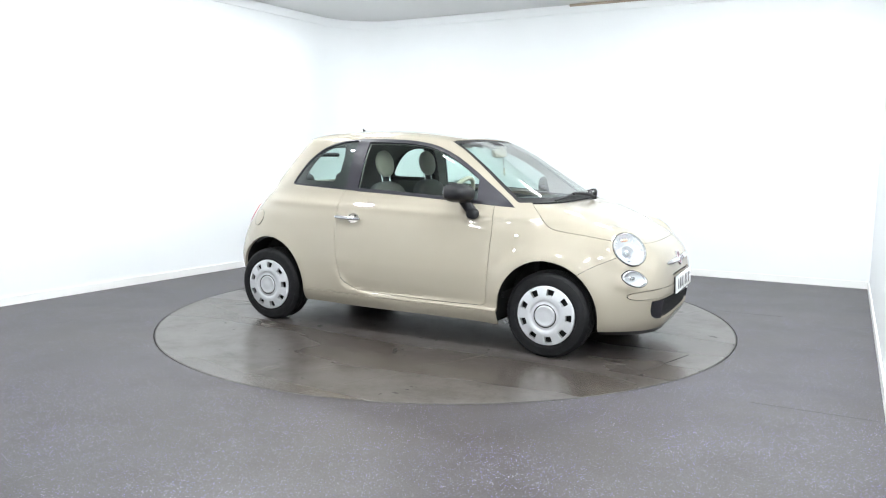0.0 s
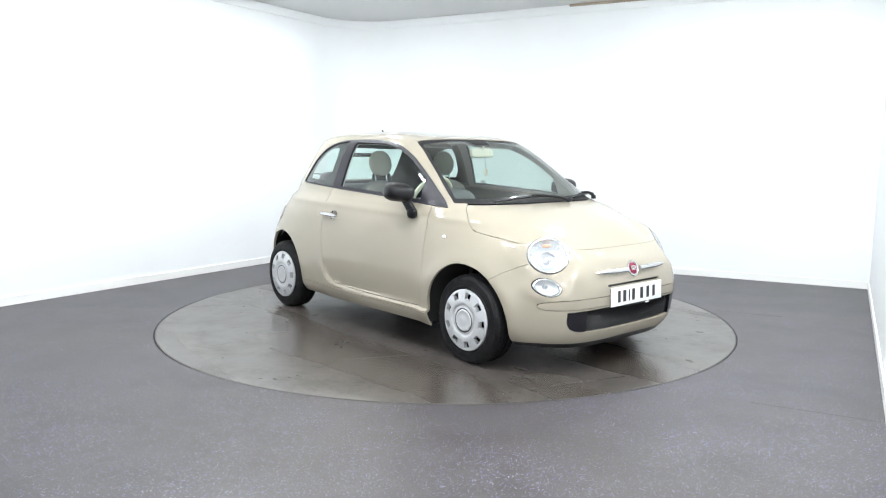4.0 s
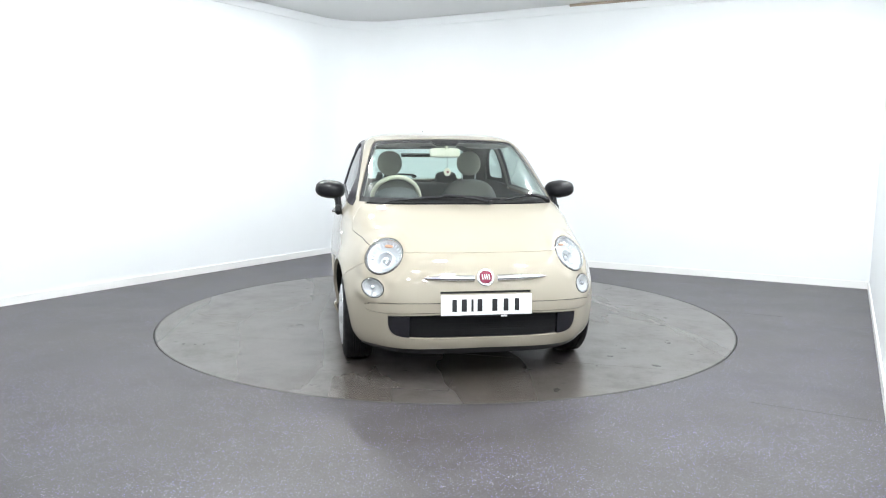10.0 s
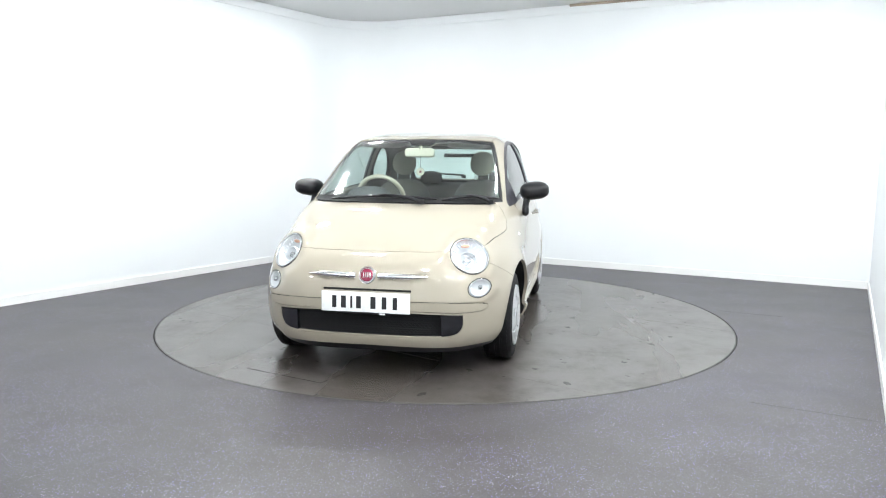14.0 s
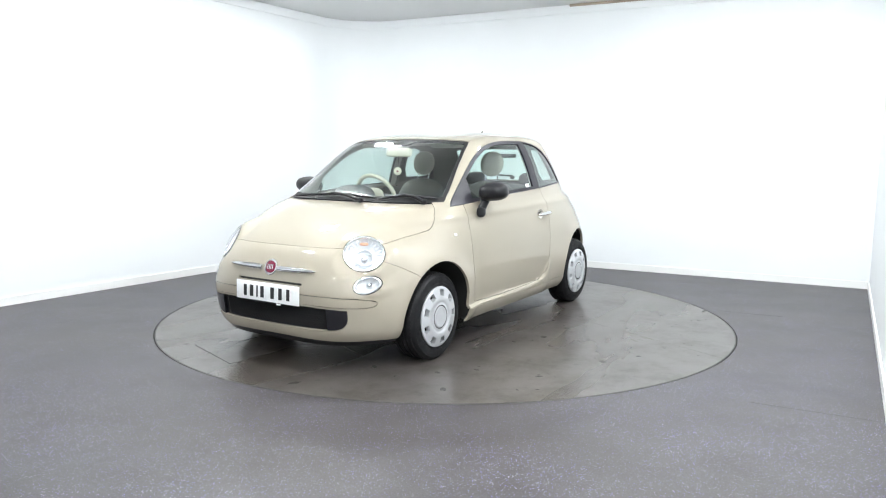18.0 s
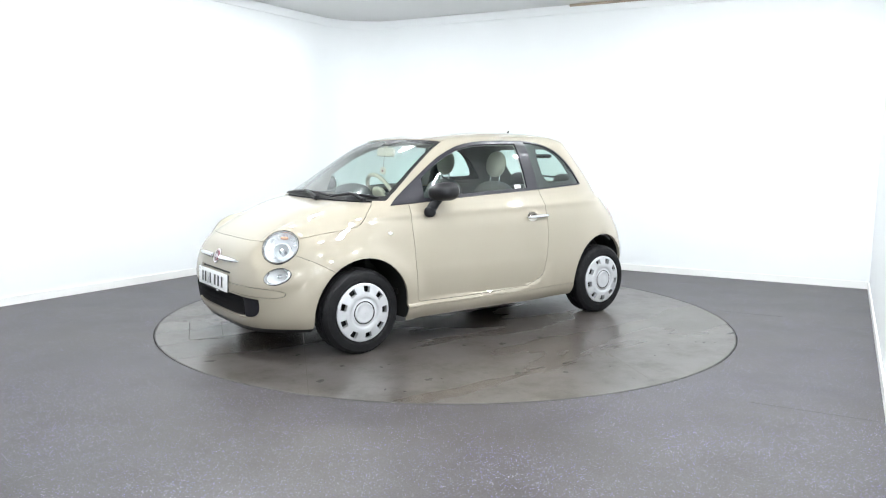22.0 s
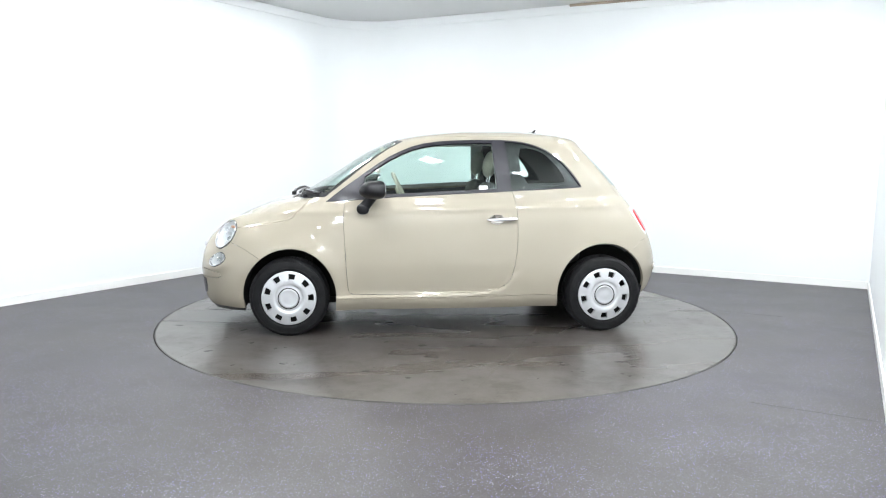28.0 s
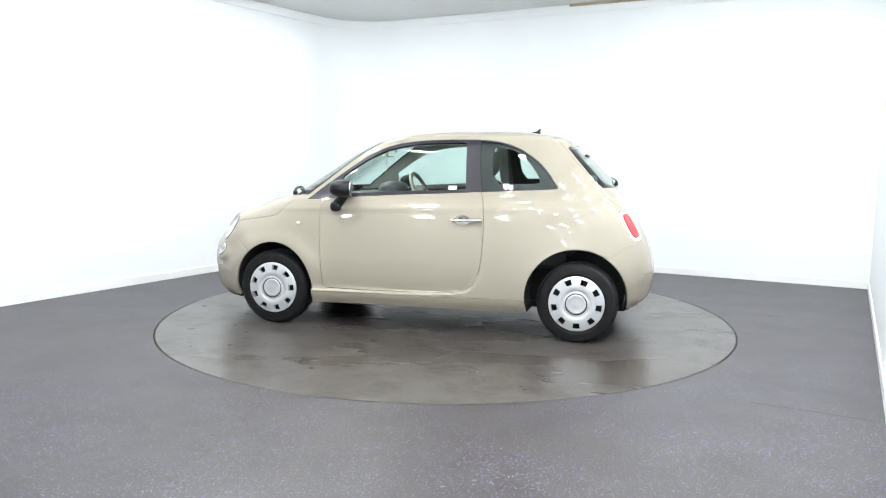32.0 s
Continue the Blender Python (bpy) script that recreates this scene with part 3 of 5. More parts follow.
DOOR = [(0.752, 0.968), (0.757, 0.88), (0.759, 0.79), (0.752, 0.67), (0.742, 0.50), (0.732, 0.36), (0.724, 0.322), (0.700, 0.305), (0.55, 0.302), (0.343, 0.302), (0.08, 0.306), (-0.187, 0.312),
        (-0.28, 0.320), (-0.350, 0.338), (-0.398, 0.362), (-0.431, 0.396), (-0.454, 0.445), (-0.470, 0.511), (-0.483, 0.60), (-0.490, 0.716), (-0.489, 0.82), (-0.483, 0.919),
        (-0.470, 0.99), (-0.455, 1.036), (-0.35, 1.032), (0.05, 1.014), (0.43, 0.992), (0.72, 0.970)]
ARCH_F = [(1.126 + 0.346 * math.cos(radians(a)), 0.288 + 0.346 * math.sin(radians(a))) for a in range(-12, 193, 8)]
ARCH_F = [(x if x > 1.126 else 1.126 - (1.126 - x) * 0.90, z) for x, z in ARCH_F]
ARCH_F = [(1.471, 0.05)] + ARCH_F + [(0.818, 0.05)]
ARCH_R = [(-1.140 + 0.351 * math.cos(radians(a)), 0.308 + 0.351 * math.sin(radians(a))) for a in range(-14, 195, 8)]
ARCH_R = [(-0.794, 0.05)] + ARCH_R + [(-1.488, 0.05)]
BONNET_LINE = [(1.95, 0.737), (1.70, 0.741), (1.60, 0.753), (1.482, 0.776), (1.36, 0.796), (1.25, 0.812), (1.158, 0.829), (1.128, 0.843), (1.10, 0.868), (1.06, 0.915), (1.01, 0.960), (0.97, 0.995)]
BUMPER_LINE_F = [(1.66, 0.79), (1.62, 0.700), (1.557, 0.667), (1.463, 0.626), (1.40, 0.592), (1.341, 0.555), (1.29, 0.51)]
BUMPER_LINE_R = [(-1.72, 0.69), (-1.55, 0.685), (-1.46, 0.665), (-1.36, 0.60)]
SILL_LINE = [(0.86, 0.276), (0.70, 0.276), (0.30, 0.276), (-0.19, 0.282), (-0.40, 0.288), (-0.83, 0.292)]
# Outlines in front view (y, z)
SCREEN = [(-0.662, 0.990), (-0.648, 1.05), (-0.612, 1.16), (-0.572, 1.28), (-0.535, 1.365), (-0.515, 1.392), (-0.48, 1.400), (-0.30, 1.411), (0.0, 1.417)]
SCREEN = SCREEN + [(-y, z) for y, z in SCREEN[-2::-1]]
SCREEN = SCREEN + [(0.40, 0.990), (0.0, 0.990), (-0.40, 0.990)]
SCREEN_GLASS = [(y, max(z, 1.022)) for y, z in inset(SCREEN, 0.015)]
SENSOR = [(-0.13, 1.42), (-0.070, 1.372), (0.070, 1.372), (0.13, 1.42)]
REAR_GLASS = [(-0.428, 1.350), (-0.447, 1.28), (-0.468, 1.17), (-0.472, 1.10), (-0.455, 1.072), (0, 1.064), (0.455, 1.072), (0.472, 1.10), (0.468, 1.17), (0.447, 1.28), (0.428, 1.350), (0.39, 1.362), (0, 1.370), (-0.39, 1.362)]
ROOF_LINE = [(0.45, 0.500), (0.2, 0.512), (-0.2, 0.522), (-0.6, 0.500), (-0.93, 0.455), (-0.93, 0.0)]
CUP = ellipse(-0.337, 0.838, 0.052, 0.034, 32)
TOP = (Vector((1, 0, 0)), Vector((0, 1, 0)))
HATCH = [(-0.445, 1.425), (-0.475, 1.25), (-0.492, 1.06), (-0.48, 0.96), (-0.40, 0.91), (-0.395, 0.62), (-0.35, 0.545), (0, 0.535), (0.35, 0.545), (0.395, 0.62), (0.40, 0.91), (0.48, 0.96), (0.492, 1.06), (0.475, 1.25), (0.445, 1.425), (0, 1.44)]
GRILLE = smooth_poly([(-0.552, 0.394), (-0.552, 0.324), (-0.515, 0.275), (-0.40, 0.266), (0, 0.264), (0.40, 0.266), (0.515, 0.275), (0.552, 0.324), (0.552, 0.394), (0.3, 0.406), (-0.3, 0.406)], 2, ((-0.552, 0.394), (0.552, 0.394)))
MOULDING = smooth_poly([(-0.672, 0.462), (-0.678, 0.412), (-0.60, 0.405), (-0.3, 0.417), (0.3, 0.417), (0.60, 0.405), (0.678, 0.412), (0.672, 0.462), (0.4, 0.474), (-0.4, 0.474)], 2)
SLOT = [(-0.262, 0.526), (0.262, 0.526), (0.262, 0.537), (-0.262, 0.537)]
LIP = [(-0.9, 0.196), (-0.5, 0.196), (0, 0.200), (0.5, 0.196), (0.9, 0.196)]
HEAD_AT, FOG_AT, TAIL_AT = (0.560, 0.716), (0.630, 0.541), (0.503, 0.810)
TAIL_N = front_normal(*TAIL_AT, False)
TAIL_C = Vector((skin_x(*TAIL_AT, False), *TAIL_AT))


def skin_fit(cy, cz, reach):
    """A smooth cubic through the nose skin round (cy, cz): gives x at (y, z)."""
    pts = FLAT[(FLAT[:, 0] > 0.9) & (np.hypot(FLAT[:, 1] - cy, FLAT[:, 2] - cz) < reach)]
    terms = lambda y, z: np.stack([y ** i * z ** j for i in range(4) for j in range(4 - i)], -1)
    k = np.linalg.lstsq(terms(pts[:, 1] - cy, pts[:, 2] - cz), pts[:, 0], rcond=None)[0]
    return lambda y, z: float(terms(np.float64(y - cy), np.float64(z - cz)) @ k)


FOG_X = skin_fit(*FOG_AT, 0.085)
HEAD_C, HEAD_N = Vector(HEAD_SEAT[0]), Vector(HEAD_SEAT[1]).normalized()


def local_ring(c, n, rx, ry, power=2.0, lean=0.0):
    e1, e2 = frame_on(n)
    if lean:
        q = Matrix.Rotation(radians(lean), 3, n)
        e1, e2 = q @ e1, q @ e2
    return (e1, e2), ellipse(c.dot(e1), c.dot(e2), rx, ry, 44, power)


HEAD_AX, HEAD_RING = local_ring(HEAD_C, HEAD_N, 0.126, 0.116)
FOG_AX, FOG_RING = FRONT, ellipse(*FOG_AT, 0.061, 0.053, 40)
MOULD_R = smooth_poly([(-0.56, 0.485), (-0.575, 0.452), (-0.56, 0.420), (0.56, 0.420), (0.575, 0.452), (0.56, 0.485)], 1)
TAIL_AX, TAIL_RING = local_ring(TAIL_C, TAIL_N, 0.073, 0.122, 3.0, 6)


def label_of(c):
    x, y, z = c
    s, f = (x, z), (y, z)
    if y > 0.4 and (inside(s, ARCH_F) or inside(s, ARCH_R)):
        return None
    if x > 1.3 and inside((c.dot(HEAD_AX[0]), c.dot(HEAD_AX[1])), HEAD_RING) and y > 0.4:
        return None
    if x > 1.3 and y > 0.5 and z < 0.62 and inside((c.dot(FOG_AX[0]), c.dot(FOG_AX[1])), FOG_RING):
        return None
    if x < -1.2 and y > 0.4 and inside((c.dot(TAIL_AX[0]), c.dot(TAIL_AX[1])), TAIL_RING):
        return None
    if y > 0.45 and z > 0.9 and inside(s, WINDOW):
        if inside(s, DOOR_GLASS):
            return "door_glass"
        if inside(s, QUARTER_GLASS):
            return "quarter_glass" if inside(s, QUARTER_CLEAR) else "quarter_edge"
        return "window_trim"
    if x > 0.1 and z > 0.94 and inside(f, SCREEN):
        return "windscreen" if inside(f, SCREEN_GLASS) and not inside(f, SENSOR) else "screen_seal"
    if x < -0.9 and inside(f, REAR_GLASS):
        return "rear_window"
    if y > 0.5 and inside(s, CUP):
        return None
    if y > 0.5 and inside(s, DOOR):
        return "door"
    if z > 1.38 and -0.93 < x < 0.45 and y < np.interp(-x, [-p[0] for p in ROOF_LINE[:5]], [p[1] for p in ROOF_LINE[:5]]):
        return "roof"
    if x > 0.95:
        above = np.interp(-x, [-p[0] for p in BONNET_LINE], [p[1] for p in BONNET_LINE])
        if z > above:
            return "bonnet" if z < 0.980 or x > 1.19 else "cowl"
        edge = np.interp(z, [p[1] for p in BUMPER_LINE_F[::-1]], [p[0] for p in BUMPER_LINE_F[::-1]])
        if x > edge and x > 1.2:
            if x > 1.35 and inside(f, GRILLE):
                return "grille" if abs(y) < 0.43 else "grille_end"
            if x > 1.35 and inside(f, MOULDING):
                return "bumper_moulding"
            if x > 1.6 and inside(f, SLOT):
                return "air_slot"
            if z < np.interp(abs(y), [0, 0.5, 0.9], [0.200, 0.196, 0.196]):
                return "front_lip"
            return "front_bumper"
    if x < -1.2:
        if z < np.interp(-x, [1.36, 1.46, 1.55, 1.72], [0.60, 0.665, 0.685, 0.69]) and not inside(f, HATCH):
            return "rear_moulding" if inside(f, MOULD_R) else "rear_bumper"
    if x < -0.92 and inside(f, HATCH):
        return "tailgate"
    if -0.83 < x < 0.86 and y > 0.5 and z < np.interp(-x, [-0.81, 0.19, 0.83], [0.276, 0.282, 0.292]):
        return "sill"
    return "body"


def cut_skin():
    """One half of the skin, cut along all its joints. Returns label -> faces as lists of points."""
    bm = bmesh.new()
    V = [[bm.verts.new(p) for p in row] for row in GRID.tolist()]
    for a, b in zip(V, V[1:]):
        for k in range(len(a) - 1):
            bm.faces.new((a[k], a[k + 1], b[k + 1], b[k]))
    bmesh.ops.remove_doubles(bm, verts=[v for v in bm.verts if v.co.z > 1.45], dist=1e-4)
    side = lambda c: c.y > 0.42
    for line in (ARCH_F, ARCH_R, DOOR, CUP):
        cut(bm, line, SIDE, side)
    upper = lambda c: c.y > 0.42 and c.z > 0.9
    for line in (WINDOW, DOOR_GLASS, QUARTER_GLASS, QUARTER_CLEAR):
        cut(bm, line, SIDE, upper)
    cut(bm, BONNET_LINE, SIDE, lambda c: c.x > 0.9, False)
    cut(bm, BUMPER_LINE_F, SIDE, lambda c: c.x > 1.2, False)
    cut(bm, BUMPER_LINE_R, SIDE, lambda c: c.x < -1.2, False)
    cut(bm, SILL_LINE, SIDE, side, False)
    high = lambda c: c.x > 0.1 and c.z > 0.92
    cut(bm, SCREEN, FRONT, high)
    cut(bm, SCREEN_GLASS, FRONT, high)
    cut(bm, SENSOR, FRONT, high)
    cut(bm, ROOF_LINE, TOP, lambda c: c.z > 1.36, False)
    cut(bm, [(-0.8, 0.980), (0.8, 0.980)], FRONT, lambda c: 0.9 < c.x < 1.3 and c.z > 0.9, False)
    rear = lambda c: c.x < -0.9
    cut(bm, REAR_GLASS, FRONT, rear)
    cut(bm, HATCH, FRONT, rear)
    cut(bm, MOULD_R, FRONT, lambda c: c.x < -1.3)
    nose = lambda c: c.x > 1.3
    for line in (GRILLE, MOULDING, SLOT):
        cut(bm, line, FRONT, nose)
    cut(bm, [(0.43, 0.22), (0.43, 0.42)], FRONT, nose, False)
    cut(bm, LIP, FRONT, lambda c: c.x > 1.1, False)
    cut(bm, HEAD_RING, HEAD_AX, lambda c: c.x > 1.3 and c.y > 0.4)
    cut(bm, FOG_RING, FOG_AX, lambda c: c.x > 1.3 and c.y > 0.5 and c.z < 0.64)
    cut(bm, TAIL_RING, TAIL_AX, lambda c: c.x < -1.2 and c.y > 0.4)
    bm.normal_update()
    vn = {v: v.normal.copy() for v in bm.verts}
    panels = {}
    for f in bm.faces:
        name = label_of(f.calc_center_median())
        if name:
            panels.setdefault(name, []).append([(v.co.copy(), vn[v]) for v in f.verts])
    bm.free()
    return panels


def panel_mesh(faces, sides=(1, -1), off=0.0, gap=0.0018, rim=0.02):
    """A skin panel from its faces: on one side or mirrored to both, with a turned-in edge."""
    bm = bmesh.new()
    lay = bm.verts.layers.float_vector.new("n")
    for s in sides:
        found = {}
        for f in faces:
            vs = []
            for co, n in f:
                key = (round(co.x, 5), round(co.y, 5), round(co.z, 5))
                if key not in found:
                    p, m = co + n * off, n
                    v = bm.verts.new((p.x, 0.0 if abs(co.y) < 1e-5 else p.y * s, p.z))
                    v[lay] = (m.x, m.y * s, m.z)
                    found[key] = v
                if found[key] not in vs:
                    vs.append(found[key])
            if len(vs) > 2:
                try:
                    bm.faces.new(vs if s > 0 else vs[::-1])
                except ValueError:
                    pass
    if len(sides) == 2:
        bmesh.ops.remove_doubles(bm, verts=[v for v in bm.verts if abs(v.co.y) < 1e-5], dist=1e-4)
    bm.normal_update()
    edges = [e for e in bm.edges if len(e.link_faces) == 1 and not all(abs(v.co.y) < 1e-5 for v in e.verts)]
    shift = {}
    for e in edges:
        f = e.link_faces[0]
        a, b = e.verts
        d = (b.co - a.co).normalized()
        w = f.calc_center_median() - (a.co + b.co) / 2
        w -= d * w.dot(d)
        if w.length > 1e-7:
            w.normalize()
            for v in e.verts:
                shift[v] = shift.get(v, Vector()) + w
    for v, w in shift.items():
        if w.length > 1e-6:
            v.co += w.normalized() * gap
    if rim:
        low = {}
        for e in edges:
            for v in e.verts:
                if v not in low:
                    low[v] = bm.verts.new(v.co - Vector(v[lay]) * rim)
            l = next(l for l in e.link_loops)
            a, b = l.vert, l.link_loop_next.vert
            try:
                bm.faces.new((b, a, low[a], low[b]))
            except ValueError:
                pass
    return bm


def disc_pose(c, n, side=1):
    """A pose whose z axis leaves the skin at c along n, mirrored for the other side."""
    c, n = Vector((c.x, c.y * side, c.z)), Vector((n.x, n.y * side, n.z))
    e1, e2 = frame_on(n)
    m = Matrix((e1, e2, n)).transposed().to_4x4()
    return Matrix.Translation(c) @ m


CREAM_FABRIC = grained(material("cream_fabric", (0.38, 0.36, 0.30), 0.85), 40, 0.75, 0.95, 0.1, 0.001)
DARK_FABRIC = grained(material("dark_fabric", (0.085, 0.088, 0.090), 0.9), 40, 0.8, 0.95, 0.1, 0.001)
SHOULDER = grained(material("grey_beige_fabric", (0.125, 0.122, 0.110), 0.9), 40, 0.8, 0.95, 0.1, 0.001)
LINING = grained(material("pale_headlining", (0.46, 0.45, 0.42), 0.9), 30, 0.8, 0.95, 0.2, 0.001)
IVORY = grained(material("ivory_plastic", (0.62, 0.58, 0.47), 0.4), 20, 0.32, 0.48, 0.05, 0.001)
DASH = grained(material("grey_dash_plastic", (0.075, 0.079, 0.082), 0.6), 35, 0.5, 0.7, 0.2, 0.001)
WHITE = grained(material("white_plate", (0.86, 0.86, 0.86), 0.3), 30, 0.25, 0.35, 0.02, 0.001)
INK = material("black_ink", (0.012, 0.012, 0.014), 0.4)
RED_LENS = grained(material("red_lens", (0.45, 0.03, 0.04), 0.12, 0.0, 0.6), 60, 0.08, 0.2, 0.1, 0.001)
SURROUND = grained(material("clear_lamp_surround", (0.78, 0.79, 0.80), 0.15, 0.1, 0.6), 40, 0.1, 0.2, 0.02)
CUPMAT = grained(material("satin_silver", (0.52, 0.50, 0.47), 0.3, 0.7), 30, 0.22, 0.38, 0.03)
PILLAR = grained(material("grey_pillar_plastic", (0.10, 0.099, 0.096), 0.6), 30, 0.5, 0.7, 0.1)
INNER = grained(material("dark_lining_plastic", (0.007, 0.007, 0.008), 0.6), 30, 0.45, 0.6, 0.1)
SEAL = grained(material("black_seal", (0.012, 0.012, 0.013), 0.6, spec=0.3), 30, 0.5, 0.7, 0.05)
RIM = grained(material("satin_lamp_rim", (0.55, 0.56, 0.57), 0.22, 0.9), 30, 0.16, 0.3, 0.02)
AMBER = material("amber_bulb", (0.72, 0.42, 0.28), 0.3)
BADGE = material("dark_red_enamel", (0.17, 0.010, 0.035), 0.25, 0.0, 0.4)
BOWL = grained(material("grey_lamp_bowl", (0.52, 0.53, 0.54), 0.4, 0.2), 60, 0.3, 0.45, 0.1)
GLOSS = grained(material("gloss_black_plastic", (0.008, 0.008, 0.011), 0.18, 0.0, 0.5), 20, 0.12, 0.24, 0.02)
REFLECT = grained(material("lamp_reflector", (0.80, 0.81, 0.83), 0.32, 0.3), 25, 0.26, 0.40, 0.05)


def wheel(parent, x, y, side, phase):
    m = pose(x, y, HUB_Z, -90 * side, 0, 0) @ pose(0, 0, 0, 0, 0, phase) @ Matrix.Diagonal((0.972, 0.972, 1, 1))
    bm = bmesh.new()
    lathe(bm, [(0.205, -0.005), (0.19, -0.015), (0.185, -0.06), (0.178, -0.15), (0.20, -0.17)], m, 56)
    lathe(bm, [(0.184, -0.045), (0.12, -0.05), (0.09, -0.03), (0.03, -0.03)], m, 40)
    w = part("wheel", bm, STEEL, parent, "steel wheel behind a silver cover")
    bm = bmesh.new()
    prof = [(0.196, -0.165), (0.208, -0.176), (0.235, -0.182), (0.265, -0.176), (0.280, -0.165), (0.2875, -0.152), (0.290, -0.140)]
    for g in (-0.128, -0.095, -0.062):
        prof += [(0.290, g - 0.006), (0.284, g - 0.0045), (0.284, g + 0.0045), (0.290, g + 0.006)]
    prof += [(0.290, -0.040), (0.2875, -0.028), (0.281, -0.016), (0.268, -0.005), (0.262, -0.0015), (0.260, -0.003), (0.240, 0.003), (0.222, 0.002), (0.219, 0.0045), (0.212, 0.002), (0.203, 0.000), (0.197, -0.003), (0.190, -0.012)]
    lathe(bm, prof, m, 88)
    part("tyre", bm, RUBBER, w, "black road tyre with grooved tread")
    # shoulder blocks between the sipes
    bm = bmesh.new()
    for k in range(66):
        a = k * math.tau / 66
        for z, lean in ((-0.034, 0.25), (-0.146, -0.25)):
            q = m @ pose(0.2842 * math.cos(a), 0.2842 * math.sin(a), z, 0, 0, math.degrees(a)) @ pose(0, 0, 0, math.degrees(lean), 0, 0)
            box(bm, (0.006, 0.017, 0.026), q)
    tagged(part("tyre_tread", bm, RUBBER, w), kind="stuff")
    # the cover: a dished disc with nine windows
    bm = bmesh.new()
    prof = [(0.199, -0.004), (0.198, 0.006), (0.192, 0.010), (0.185, 0.011), (0.180, 0.0120), (0.139, 0.019), (0.132, 0.0205), (0.110, 0.022), (0.104, 0.0195), (0.100, 0.0165), (0.088, 0.0160), (0.083, 0.019), (0.075, 0.019)]
    steps = 108
    rings = []
    for r, z in prof:
        rings.append([bm.verts.new(m @ Vector((r * math.cos(k * math.tau / steps), r * math.sin(k * math.tau / steps), z))) for k in range(steps)])
    for i, (a, b) in enumerate(zip(rings, rings[1:])):
        for k in range(steps):
            j = (k + 1) % steps
            if i == 4 and k % 12 in (4, 5, 6, 7, 8):
                continue
            bm.faces.new((a[k], a[j], b[j], b[k]))
    holes = [e for e in bm.edges if len(e.link_faces) == 1 and all(0.136 < (m.inverted() @ v.co).xy.length < 0.183 for v in e.verts)]
    up = (m.to_3x3() @ Vector((0, 0, 1)))
    ex = bmesh.ops.extrude_edge_only(bm, edges=holes)
    for v in ex["geom"]:
        if isinstance(v, bmesh.types.BMVert):
            v.co -= up * 0.028
    bmesh.ops.recalc_face_normals(bm, faces=bm.faces)
    part("wheel_cover", bm, SILVER, w, "silver plastic wheel cover with nine windows")
    bm = bmesh.new()
    lathe(bm, [(0.0725, 0.012), (0.071, 0.020), (0.067, 0.0235), (0.060, 0.0245), (0.058, 0.0235), (0.030, 0.0255), (0.0005, 0.027)], m, 40)
    part("centre_cap", bm, SILVER, w, "round silver centre cap")
    bm = bmesh.new()
    lathe(bm, [(0.0790, 0.0182), (0.0780, 0.0200), (0.0730, 0.0200), (0.0720, 0.018)], m, 40)
    part("cap_groove", bm, GAP, w)
    # dark disc behind the windows: the shade inside the wheel, put in as colour
    bm = bmesh.new()
    lathe(bm, [(0.0005, -0.030), (0.19, -0.032)], m, 40)
    part("shade_disc", bm, LINER, w)


def on_nose(bm, at, size, fit, s, rows, steps=48):
    """Rings round a lamp: rows of (share of the radius, metres out of the skin along x)."""
    made = []
    for r, d in rows:
        ring = []
        for k in range(steps):
            a = k * math.tau / steps
            y, z = at[0] + size[0] * r * math.cos(a), at[1] + size[1] * r * math.sin(a)
            ring.append(bm.verts.new((fit(y, z) + d, y * s, z)))
        made.append(ring)
    for p, q in zip(made, made[1:]):
        for k in range(steps):
            j = (k + 1) % steps
            bm.faces.new((p[k], p[j], q[j], q[k]) if s > 0 else (q[k], q[j], p[j], p[k]))
    return bm


